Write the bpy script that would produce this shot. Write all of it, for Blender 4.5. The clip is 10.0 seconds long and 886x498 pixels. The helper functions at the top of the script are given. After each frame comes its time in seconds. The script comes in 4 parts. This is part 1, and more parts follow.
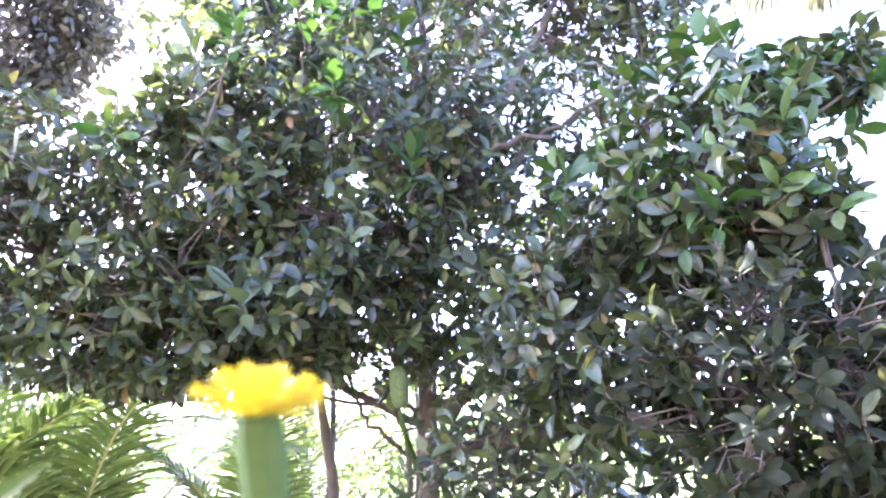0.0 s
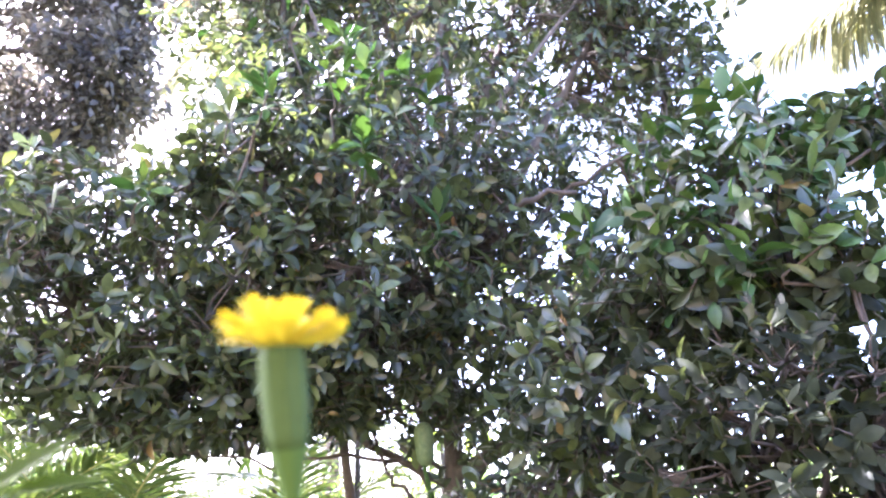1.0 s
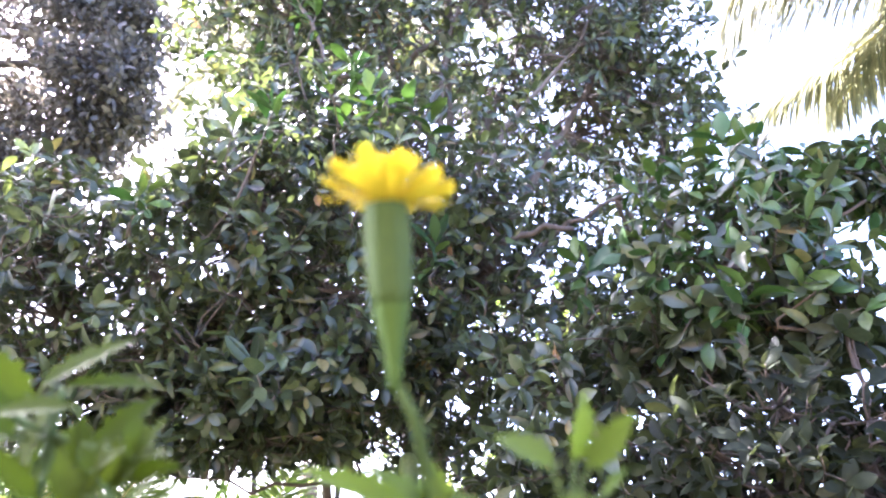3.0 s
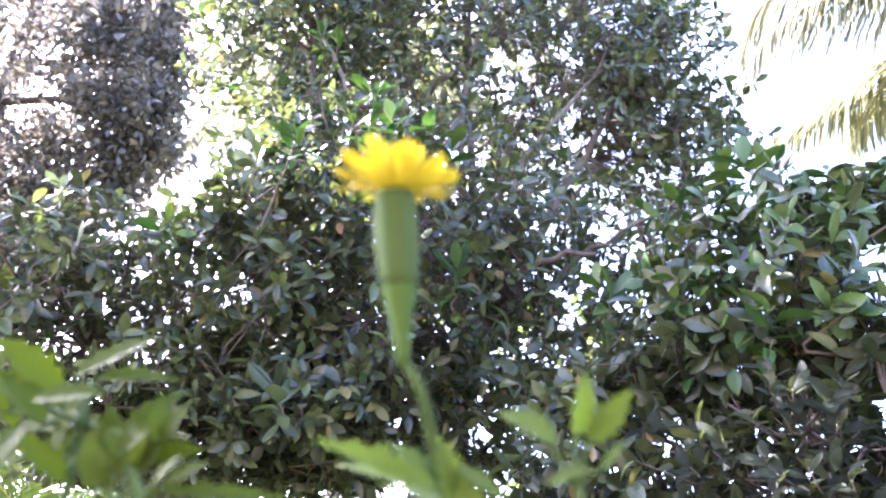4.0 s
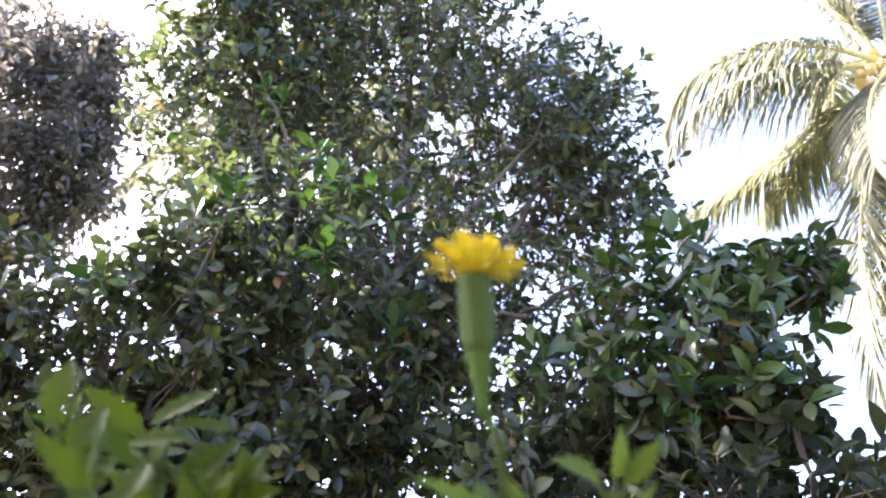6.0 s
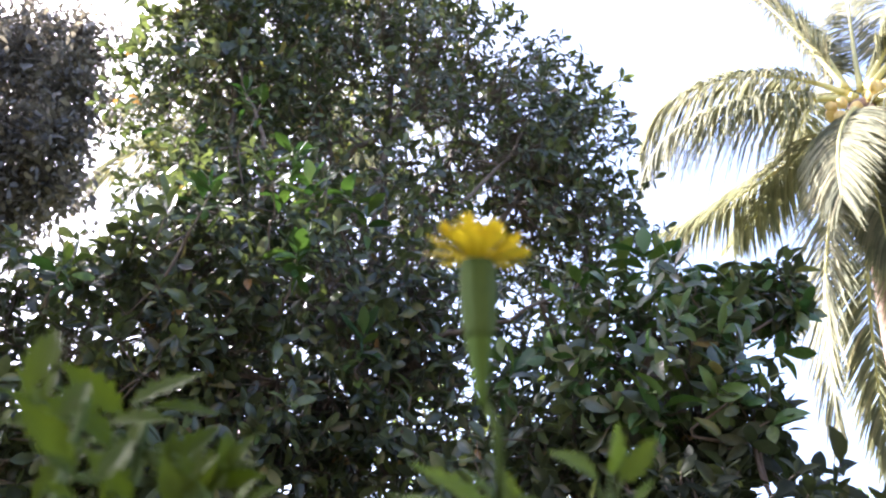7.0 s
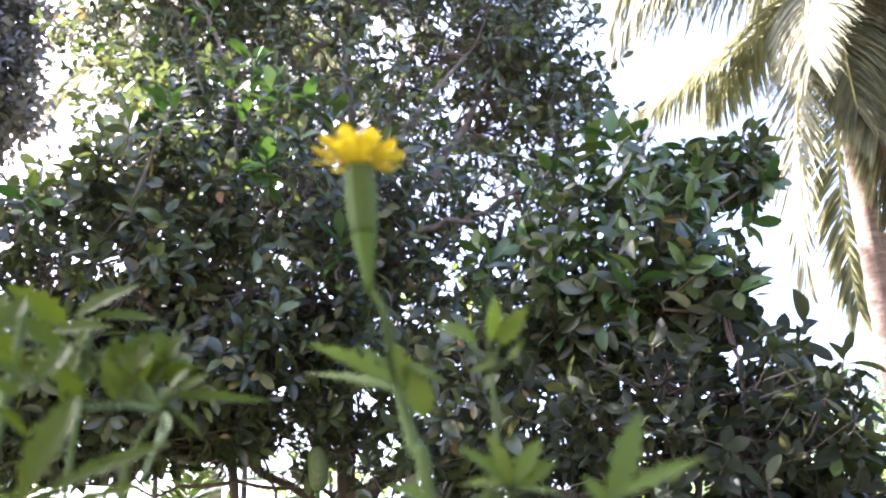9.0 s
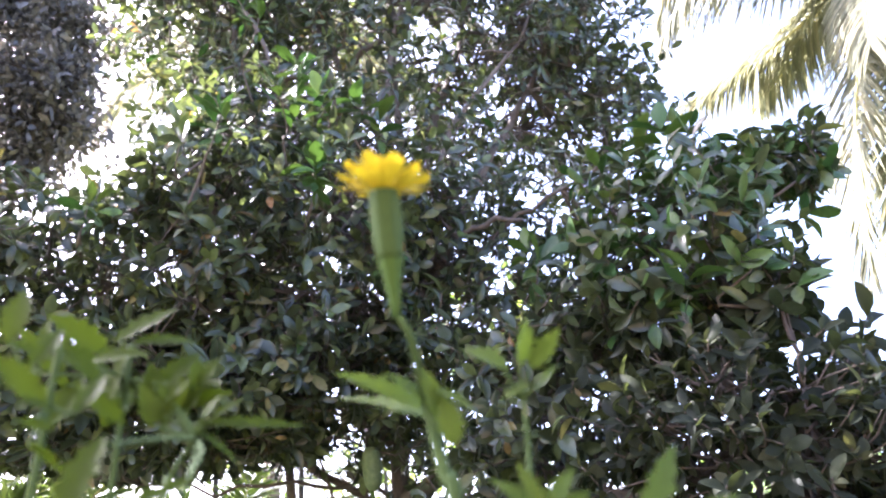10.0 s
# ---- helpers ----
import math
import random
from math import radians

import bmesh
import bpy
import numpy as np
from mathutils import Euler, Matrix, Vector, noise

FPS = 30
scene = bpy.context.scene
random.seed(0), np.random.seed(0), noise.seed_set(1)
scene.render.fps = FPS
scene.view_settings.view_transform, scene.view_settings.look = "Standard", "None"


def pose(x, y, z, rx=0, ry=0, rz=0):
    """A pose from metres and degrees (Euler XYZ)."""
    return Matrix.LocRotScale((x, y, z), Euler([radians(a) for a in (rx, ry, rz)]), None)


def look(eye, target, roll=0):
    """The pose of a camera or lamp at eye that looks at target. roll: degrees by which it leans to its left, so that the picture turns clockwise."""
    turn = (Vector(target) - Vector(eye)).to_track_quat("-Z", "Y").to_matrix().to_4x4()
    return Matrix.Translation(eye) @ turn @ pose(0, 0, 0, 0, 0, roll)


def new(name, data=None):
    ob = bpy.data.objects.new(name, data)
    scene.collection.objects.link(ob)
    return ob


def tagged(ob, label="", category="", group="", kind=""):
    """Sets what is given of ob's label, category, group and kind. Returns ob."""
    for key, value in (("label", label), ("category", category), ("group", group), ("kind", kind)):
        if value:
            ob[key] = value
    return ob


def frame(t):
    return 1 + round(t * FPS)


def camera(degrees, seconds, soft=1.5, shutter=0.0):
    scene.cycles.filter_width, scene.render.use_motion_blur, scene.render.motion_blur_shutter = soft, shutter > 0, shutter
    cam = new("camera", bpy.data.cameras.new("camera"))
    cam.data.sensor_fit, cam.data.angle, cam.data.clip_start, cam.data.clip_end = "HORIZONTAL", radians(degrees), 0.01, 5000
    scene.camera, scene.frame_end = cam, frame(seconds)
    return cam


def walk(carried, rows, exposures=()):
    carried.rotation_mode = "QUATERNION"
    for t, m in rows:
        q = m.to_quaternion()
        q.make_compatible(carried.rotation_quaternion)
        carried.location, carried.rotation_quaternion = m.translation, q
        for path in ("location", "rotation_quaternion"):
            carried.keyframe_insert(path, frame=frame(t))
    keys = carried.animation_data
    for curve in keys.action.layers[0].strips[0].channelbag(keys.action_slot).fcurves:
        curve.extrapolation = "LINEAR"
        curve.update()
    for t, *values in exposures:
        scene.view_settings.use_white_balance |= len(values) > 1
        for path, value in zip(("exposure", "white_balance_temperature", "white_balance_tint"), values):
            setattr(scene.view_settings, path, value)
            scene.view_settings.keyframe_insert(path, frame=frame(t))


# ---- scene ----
cam = camera(61.4, 10.0, soft=2.25)
# a small phone lens, sharp on the trees and soft on the flower at hand's width
cam.data.dof.use_dof = True
cam.data.dof.focus_distance = 5.0
cam.data.dof.aperture_fstop = 11.0
walk(cam, [
    (0.0, pose(0.0336, -0.0211, 0.8364, 105.74, 1.01, 0.25)),
    (0.5, pose(0.0300, -0.0197, 0.8310, 110.05, 0.81, 1.00)),
    (1.0, pose(0.0355, -0.0185, 0.8047, 110.34, 0.25, 2.14)),
    (1.5, pose(0.0333, -0.0091, 0.7936, 110.50, -0.11, 2.58)),
    (2.0, pose(0.0171, -0.0025, 0.7946, 113.76, -0.66, 1.98)),
    (2.2, pose(0.0067, -0.0025, 0.7916, 113.21, -0.86, 1.41)),
    (3.3, pose(0.0052, 0.0021, 0.7565, 113.20, -2.62, 0.04)),
    (3.5, pose(-0.0000, 0.0048, 0.7535, 113.61, -2.60, -0.22)),
    (4.0, pose(0.0110, -0.0062, 0.7497, 115.32, -2.51, 2.10)),
    (4.5, pose(0.0153, -0.0246, 0.7505, 115.36, -2.05, 2.38)),
    (5.0, pose(-0.0089, -0.0521, 0.7475, 115.47, -1.16, -1.24)),
    (5.5, pose(-0.0366, -0.0473, 0.7360, 117.59, -1.69, -2.53)),
    (5.7, pose(-0.0281, -0.0514, 0.7364, 118.76, -1.62, -2.96)),
    (6.8, pose(-0.0526, -0.0394, 0.7155, 120.95, -2.92, -5.79)),
    (7.0, pose(-0.0416, -0.0394, 0.7272, 120.95, -3.02, -6.74)),
    (7.5, pose(-0.0380, -0.0378, 0.7169, 119.79, -3.19, -9.91)),
    (8.0, pose(-0.0300, -0.0372, 0.6994, 117.59, -3.27, -10.53)),
    (8.5, pose(-0.0237, -0.0531, 0.7064, 113.79, 0.55, -6.79)),
    (9.0, pose(-0.0114, -0.0727, 0.7134, 113.00, 1.70, -6.13)),
    (9.5, pose(-0.0021, -0.0708, 0.7161, 112.35, 1.63, -4.00)),
    (10.0, pose(-0.0030, -0.0731, 0.7234, 112.95, 1.45, -2.09)),
], exposures=[(0.0, 5.24, 5500, 33), (0.5, 4.97, 5600, 32), (1.0, 4.87, 5650, 32), (2.0, 4.79, 5650, 32), (4.5, 4.78, 5700, 31), (5.5, 4.2, 5900, 27), (7.0, 3.42, 6000, 23), (8.0, 3.48, 6150, 23), (8.5, 3.83, 6050, 25), (9.0, 4.12, 5950, 28), (10.0, 4.22, 5850, 29)])

# ---- light ----
SUN_AZ, SUN_EL = -60.0, 44.0          # degrees from +y towards +x, and above the horizon
world = bpy.data.worlds.new("world")
scene.world = world
world.use_nodes = True
wn = world.node_tree.nodes
sky = wn.new("ShaderNodeTexSky")
sky.sky_type = "NISHITA"
sky.sun_disc = False
sky.sun_elevation = radians(SUN_EL)
sky.sun_rotation = radians(SUN_AZ)
sky.dust_density = 4.0
sky.air_density = 0.8
sky.ozone_density = 1.0
wn["Background"].inputs["Strength"].default_value = 0.1
world.node_tree.links.new(sky.outputs["Color"], wn["Background"].inputs["Color"])
sun = new("sun", bpy.data.lights.new("sun", "SUN"))
sun.data.energy = 5.0
sun.data.angle = radians(0.6)
sun.data.color = (1.0, 0.95, 0.86)
to_sun = Vector((math.sin(radians(SUN_AZ)) * math.cos(radians(SUN_EL)), math.cos(radians(SUN_AZ)) * math.cos(radians(SUN_EL)), math.sin(radians(SUN_EL))))
sun.matrix_world = look(to_sun * 30, (0, 0, 0))


# ---- materials ----
def shader(name):
    m = bpy.data.materials.new(name)
    m.use_nodes = True
    nt = m.node_tree
    return m, nt, nt.nodes, nt.links, nt.nodes["Principled BSDF"], nt.nodes["Material Output"]


def ramp(nodes, stops):
    r = nodes.new("ShaderNodeValToRGB")
    while len(r.color_ramp.elements) < len(stops):
        r.color_ramp.elements.new(0.5)
    for e, (p, c) in zip(r.color_ramp.elements, stops):
        e.position, e.color = p, (*c, 1)
    return r


def leaf_material(name, stops, glow, through_share=0.3, rough=0.38, by="island", grain=60.0, spec=0.5):
    """A thin leaf: a glossy face over a body that lets some light through. Colour varies from leaf to leaf and across each."""
    m, nt, nodes, links, bsdf, out = shader(name)
    if by == "island":
        pick = nodes.new("ShaderNodeNewGeometry").outputs["Random Per Island"]
    else:
        pick = nodes.new("ShaderNodeObjectInfo").outputs["Random"]
    col = ramp(nodes, stops)
    links.new(pick, col.inputs["Fac"])
    tex = nodes.new("ShaderNodeTexCoord")
    n = nodes.new("ShaderNodeTexNoise")
    n.inputs["Scale"].default_value = grain
    n.inputs["Detail"].default_value = 4
    links.new(tex.outputs["Object"], n.inputs["Vector"])
    mix = nodes.new("ShaderNodeMix")
    mix.data_type = "RGBA"
    mix.blend_type = "MULTIPLY"
    mix.inputs["Factor"].default_value = 0.55
    grey = ramp(nodes, [(0.3, (0.55, 0.55, 0.5)), (0.7, (1.25, 1.2, 1.1))])
    links.new(n.outputs["Fac"], grey.inputs["Fac"])
    links.new(col.outputs["Color"], mix.inputs["A"])
    links.new(grey.outputs["Color"], mix.inputs["B"])
    links.new(mix.outputs["Result"], bsdf.inputs["Base Color"])
    bsdf.inputs["Roughness"].default_value = rough
    bsdf.inputs["Specular IOR Level"].default_value = spec
    bump = nodes.new("ShaderNodeBump")
    bump.inputs["Strength"].default_value = 0.25
    bump.inputs["Distance"].default_value = 0.004
    links.new(n.outputs["Fac"], bump.inputs["Height"])
    links.new(bump.outputs["Normal"], bsdf.inputs["Normal"])
    tr = nodes.new("ShaderNodeBsdfTranslucent")
    tmix = nodes.new("ShaderNodeMix")
    tmix.data_type = "RGBA"
    tmix.blend_type = "MULTIPLY"
    tmix.inputs["Factor"].default_value = 1.0
    tmix.inputs["B"].default_value = (*glow, 1)
    links.new(mix.outputs["Result"], tmix.inputs["A"])
    links.new(tmix.outputs["Result"], tr.inputs["Color"])
    both = nodes.new("ShaderNodeMixShader")
    both.inputs["Fac"].default_value = through_share
    links.new(bsdf.outputs["BSDF"], both.inputs[1])
    links.new(tr.outputs["BSDF"], both.inputs[2])
    links.new(both.outputs["Shader"], out.inputs["Surface"])
    return m


def rough_material(name, stops, scale, rough=0.9, bump_depth=0.01, stretch=(1, 1, 1), fine=6.0, spec=0.4):
    m, nt, nodes, links, bsdf, out = shader(name)
    tex = nodes.new("ShaderNodeTexCoord")
    mp = nodes.new("ShaderNodeMapping")
    mp.inputs["Scale"].default_value = stretch
    links.new(tex.outputs["Object"], mp.inputs["Vector"])
    n1, n2 = nodes.new("ShaderNodeTexNoise"), nodes.new("ShaderNodeTexNoise")
    for n, s in ((n1, scale), (n2, scale * fine)):
        n.inputs["Scale"].default_value = s
        n.inputs["Detail"].default_value = 6
        links.new(mp.outputs["Vector"], n.inputs["Vector"])
    mx = nodes.new("ShaderNodeMix")
    mx.inputs["Factor"].default_value = 0.45
    links.new(n1.outputs["Fac"], mx.inputs["A"])
    links.new(n2.outputs["Fac"], mx.inputs["B"])
    col = ramp(nodes, stops)
    links.new(mx.outputs["Result"], col.inputs["Fac"])
    links.new(col.outputs["Color"], bsdf.inputs["Base Color"])
    bsdf.inputs["Roughness"].default_value = rough
    bsdf.inputs["Specular IOR Level"].default_value = spec
    bump = nodes.new("ShaderNodeBump")
    bump.inputs["Strength"].default_value = 0.7
    bump.inputs["Distance"].default_value = bump_depth
    links.new(mx.outputs["Result"], bump.inputs["Height"])
    links.new(bump.outputs["Normal"], bsdf.inputs["Normal"])
    return m


JACK = [(0.0, (0.023, 0.033, 0.02)), (0.4, (0.037, 0.052, 0.028)), (0.78, (0.059, 0.082, 0.035)), (0.972, (0.09, 0.122, 0.043)), (0.994, (0.14, 0.125, 0.05)), (1.0, (0.2, 0.115, 0.05))]
YOUNG = [(0.0, (0.02, 0.054, 0.015)), (0.5, (0.034, 0.073, 0.018)), (0.8, (0.053, 0.096, 0.023)), (1.0, (0.075, 0.115, 0.028))]
jack_leaf = leaf_material("jackfruit_leaf", JACK, (1.75, 1.65, 0.95), 0.25, rough=0.3, spec=0.4)
# JACK darkened: the low bough's shade painted into its leaf colour
SHADED_JACK = [(0.0, (0.012, 0.017, 0.011)), (0.5, (0.019, 0.026, 0.015)), (0.9, (0.031, 0.039, 0.021)), (1.0, (0.048, 0.05, 0.026))]
jack_leaf_single = leaf_material("jackfruit_leaf_single", JACK[:4], (1.75, 1.65, 0.95), 0.25, rough=0.3, spec=0.36, by="object")
shaded_leaf_single = leaf_material("shaded_jackfruit_leaf_single", SHADED_JACK, (2.3, 2.2, 1.0), 0.3, rough=0.55, spec=0.09, by="object")
shaded_jack_leaf = leaf_material("shaded_jackfruit_leaf", SHADED_JACK, (2.4, 2.3, 1.1), 0.32, rough=0.5, spec=0.1)
young_leaf = leaf_material("young_leaf", YOUNG, (1.15, 1.2, 0.7), 0.2, rough=0.4, spec=0.25)
young_leaf_single = leaf_material("young_leaf_single", YOUNG, (1.15, 1.2, 0.7), 0.2, rough=0.4, spec=0.25, by="object")
dense_leaf = leaf_material("dense_tree_leaf", [(0, (0.06, 0.06, 0.052)), (0.6, (0.105, 0.1, 0.086)), (1, (0.16, 0.15, 0.12))], (1.6, 1.5, 1.3), 0.34, rough=0.35)
far_leaf = leaf_material("far_tree_leaf", [(0, (0.05, 0.085, 0.04)), (1, (0.12, 0.17, 0.07))], (2.0, 2.4, 1.2), 0.35, rough=0.6, grain=4)
palm_leaf = leaf_material("palm_leaflet", [(0, (0.09, 0.098, 0.062)), (0.6, (0.152, 0.158, 0.098)), (0.9, (0.235, 0.226, 0.14)), (1, (0.31, 0.275, 0.17))], (1.4, 1.42, 1.25), 0.4, rough=0.7, grain=12, spec=0.15)
dry_palm = leaf_material("dry_palm_leaflet", [(0, (0.06, 0.042, 0.03)), (1, (0.19, 0.14, 0.095))], (1.5, 1.4, 1.15), 0.15, rough=0.75, grain=12)
areca_leaf = leaf_material("areca_leaflet", [(0, (0.07, 0.11, 0.03)), (1, (0.16, 0.2, 0.055))], (1.6, 1.7, 1.0), 0.35, rough=0.4, grain=20)
rachis_mat = rough_material("palm_rachis", [(0.3, (0.34, 0.32, 0.1)), (0.7, (0.5, 0.45, 0.18))], 6, 0.5, 0.004)
bark = rough_material("grey_brown_bark", [(0.25, (0.035, 0.028, 0.022)), (0.55, (0.085, 0.07, 0.056)), (0.8, (0.16, 0.14, 0.115))], 14, 0.92, 0.012, (1, 1, 0.5))
palm_bark = rough_material("palm_bark", [(0.25, (0.05, 0.032, 0.023)), (0.5, (0.14, 0.096, 0.07)), (0.8, (0.29, 0.21, 0.16))], 6, 0.9, 0.05, (1, 1, 4))
nut_mat = rough_material("coconut_husk", [(0.3, (0.42, 0.27, 0.07)), (0.7, (0.62, 0.46, 0.17))], 8, 0.5, 0.004)
soil = rough_material("dry_earth_and_grass", [(0.3, (0.032, 0.05, 0.016)), (0.5, (0.07, 0.08, 0.035)), (0.75, (0.15, 0.13, 0.085))], 0.8, 0.95, 0.05, fine=9)
petal_mat = leaf_material("marigold_petal", [(0, (0.4, 0.31, 0.005)), (0.5, (0.5, 0.4, 0.008)), (1, (0.58, 0.48, 0.012))], (1.0, 1.0, 0.9), 0.4, rough=0.6, by="object", grain=300)
marigold_leaf = leaf_material("marigold_leaf", [(0, (0.043, 0.08, 0.01)), (1, (0.068, 0.11, 0.015))], (1.45, 1.5, 0.8), 0.35, rough=0.6, by="object", grain=250, spec=0.2)
# darker copy of the marigold leaf, for the three plants on the left
dark_marigold_leaf = leaf_material("dark_marigold_leaf", [(0, (0.023, 0.042, 0.004)), (1, (0.037, 0.06, 0.0065))], (1.6, 1.6, 0.6), 0.32, rough=0.6, by="object", grain=250, spec=0.08)
marigold_stem = rough_material("marigold_stem", [(0.3, (0.029, 0.055, 0.018)), (0.7, (0.049, 0.081, 0.026))], 220, 0.75, 0.0004, (1, 1, 0.25), spec=0.1)

marigold_neck = rough_material("marigold_neck", [(0.3, (0.03, 0.064, 0.015)), (0.7, (0.053, 0.094, 0.022))], 220, 0.75, 0.0004, (1, 1, 0.25), spec=0.1)

fruit_skin = rough_material("green_fruit_skin", [(0.35, (0.06, 0.1, 0.035)), (0.7, (0.13, 0.17, 0.065))], 60, 0.7, 0.006, fine=4)

# ---- mesh helpers ----
class Bag:
    """Vertices and faces gathered for one mesh."""

    def __init__(self):
        self.v, self.f, self.n = [], [], 0

    def add(self, verts, faces):
        verts = np.asarray(verts, float).reshape(-1, 3)
        self.v.append(verts)
        self.f += [tuple(int(i) + self.n for i in f) for f in faces]
        self.n += len(verts)

    def add_many(self, blocks, faces):
        """blocks: N copies of k vertices, all with the same faces."""
        blocks = np.asarray(blocks, float)
        k = blocks.shape[1]
        for i in range(len(blocks)):
            o = self.n + i * k
            self.f += [tuple(j + o for j in f) for f in faces]
        self.v.append(blocks.reshape(-1, 3))
        self.n += len(blocks) * k

    def mesh(self, name, material, smooth=True):
        me = bpy.data.meshes.new(name)
        me.from_pydata(np.concatenate(self.v).tolist(), [], self.f)
        me.materials.append(material)
        me.polygons.foreach_set("use_smooth", [smooth] * len(me.polygons))
        me.update()
        return me


def part(name, bag, material, parent, label="", kind=""):
    data = bag if isinstance(bag, bpy.types.Mesh) else bag.mesh(name, material)
    ob = new(name, data)
    ob.parent = parent
    return tagged(ob, label=label, kind=kind)


def thing(name, label, category, group="", kind="", at=(0, 0, 0)):
    ob = new(name)
    ob.empty_display_size = 0.1
    ob.location = at
    return tagged(ob, label=label, category=category, group=group, kind=kind)


def unit(v):
    v = np.asarray(v, float)
    return v / np.maximum(np.linalg.norm(v, axis=-1, keepdims=True), 1e-9)


def smooth_line(points, n):
    """A Catmull-Rom line of n points through the given ones."""
    p = np.asarray(points, float)
    p = np.vstack([2 * p[0] - p[1], p, 2 * p[-1] - p[-2]])
    out = []
    for s in np.linspace(0, len(p) - 3 - 1e-6, n):
        i, u = int(s), s - int(s)
        a, b, c, d = p[i : i + 4]
        out.append(0.5 * (2 * b + (c - a) * u + (2 * a - 5 * b + 4 * c - d) * u**2 + (3 * b - a - 3 * c + d) * u**3))
    return np.array(out)


def tube(bag, line, radii, sides=6, rough=0.0, rng=None):
    line = np.asarray(line, float)
    tang = unit(np.gradient(line, axis=0))
    side = unit(np.cross(tang, (0.31, 0.17, 0.93)))
    up = np.cross(side, tang)
    ang = np.linspace(0, 2 * np.pi, sides, endpoint=False)
    r = np.broadcast_to(radii, len(line))[:, None] * np.ones(sides)
    if rough and rng is not None:
        r = r * (1 + rng.normal(0, rough, r.shape))
    ring = line[:, None] + r[..., None] * (np.cos(ang)[None, :, None] * side[:, None] + np.sin(ang)[None, :, None] * up[:, None])
    faces = []
    for i in range(len(line) - 1):
        for j in range(sides):
            k = (j + 1) % sides
            faces.append((i * sides + j, i * sides + k, (i + 1) * sides + k, (i + 1) * sides + j))
    faces.append(tuple(range(sides))[::-1])
    faces.append(tuple((len(line) - 1) * sides + j for j in range(sides)))
    bag.add(ring.reshape(-1, 3), faces)


def leaf_shape(width, fold, curl, profile=((0.0, 0.03), (0.15, 0.37), (0.38, 0.84), (0.6, 1.0), (0.8, 0.76), (0.93, 0.36), (1.0, 0.0))):
    """A leaf one unit long along +y with its upper face towards +z, folded along the midrib and curling down."""
    mid = [(0, t, -curl * t * t) for t, w in profile]
    left = [(-w * width / 2, t, -curl * t * t + fold * w * width / 2) for t, w in profile[1:-1]]
    right = [(w * width / 2, t, -curl * t * t + fold * w * width / 2) for t, w in profile[1:-1]]
    n, k = len(mid), len(left)
    faces = []
    for o, flip in ((n, False), (n + k, True)):
        rows = [(0, 1, o)] + [(i, i + 1, o + i, o + i - 1) for i in range(1, n - 2)] + [(n - 2, n - 1, o + k - 1)]
        faces += [f if flip else f[::-1] for f in rows]
    return np.array(mid + left + right), faces


def oriented(shape, pos, along, normal, size):
    """Copies of a leaf shape: at pos, pointing along, upper face to normal."""
    y = unit(along)
    x = unit(np.cross(y, normal))
    z = np.cross(x, y)
    s = shape[None] * np.asarray(size).reshape(-1, 1, 1)
    return pos[:, None] + s[..., :1] * x[:, None] + s[..., 1:2] * y[:, None] + s[..., 2:] * z[:, None]


def lathe(profile, ribs=0, rib=0.0, seg=24):
    """A body turned about z: rows of height and radius."""
    b = Bag()
    v = []
    for z, r in profile:
        for j in range(seg):
            th = 2 * np.pi * j / seg
            rad = r * (1 + rib * np.cos(ribs * th))
            v.append((rad * np.cos(th), rad * np.sin(th), z))
    n = len(profile)
    f = [(i * seg + j, i * seg + (j + 1) % seg, (i + 1) * seg + (j + 1) % seg, (i + 1) * seg + j) for i in range(n - 1) for j in range(seg)]
    f += [tuple(range(seg))[::-1], tuple((n - 1) * seg + j for j in range(seg))]
    b.add(v, f)
    return b


# ---- ground ----
# the trees are set out on a plan drawn at two thirds of their true size about the flower bed, whose soil lies higher than the garden round it
PLAN, BED = 1.5, 0.75
LOW = BED * (1 - PLAN)


def set_out(ob):
    """Brings a tree or shrub from the plan to its true size and place in the garden."""
    x, y, z = ob.location
    ob.location = (x * PLAN, y * PLAN, LOW + z * PLAN)
    ob.scale = (PLAN, PLAN, PLAN)
    return ob


g = Bag()
edges = [-3000, -400, -60, -12, -4, -1.6, -1.1, -0.5, 0, 0.5, 1.1, 1.6, 4, 12, 60, 400, 3000]
gv = [(x, y, 0.0 if max(abs(x), abs(y)) < 1.2 else LOW) for y in edges for x in edges]
ne = len(edges)
g.add(gv, [(j * ne + i, j * ne + i + 1, (j + 1) * ne + i + 1, (j + 1) * ne + i) for j in range(ne - 1) for i in range(ne - 1)])
ground = new("ground", g.mesh("ground", soil))
tagged(ground, "sunlit dry garden earth with patches of grass", "ground", kind="structure")

# unseen plastered wall on the near side, added to dim and warm the light
plaster = rough_material("weathered_plaster", [(0.3, (0.2, 0.15, 0.1)), (0.55, (0.27, 0.21, 0.145)), (0.8, (0.34, 0.27, 0.195))], 1.6, 0.9, 0.01, fine=14)
wb = Bag()
wx, wy, wz, wt = 9.0, -3.2, 4.2, 0.25
wb.add([(x, y, z) for z in (LOW, LOW + wz) for x, y in ((-wx, wy - wt), (wx, wy - wt), (wx, wy), (-wx, wy))], [(0, 3, 2, 1), (4, 5, 6, 7), (0, 1, 5, 4), (1, 2, 6, 5), (2, 3, 7, 6), (3, 0, 4, 7)])
tagged(new("unseen_bounce_wall", wb.mesh("unseen_bounce_wall", plaster, smooth=False)), "plain dark weathered plaster wall, unseen, added to shape the light", "wall", kind="structure")


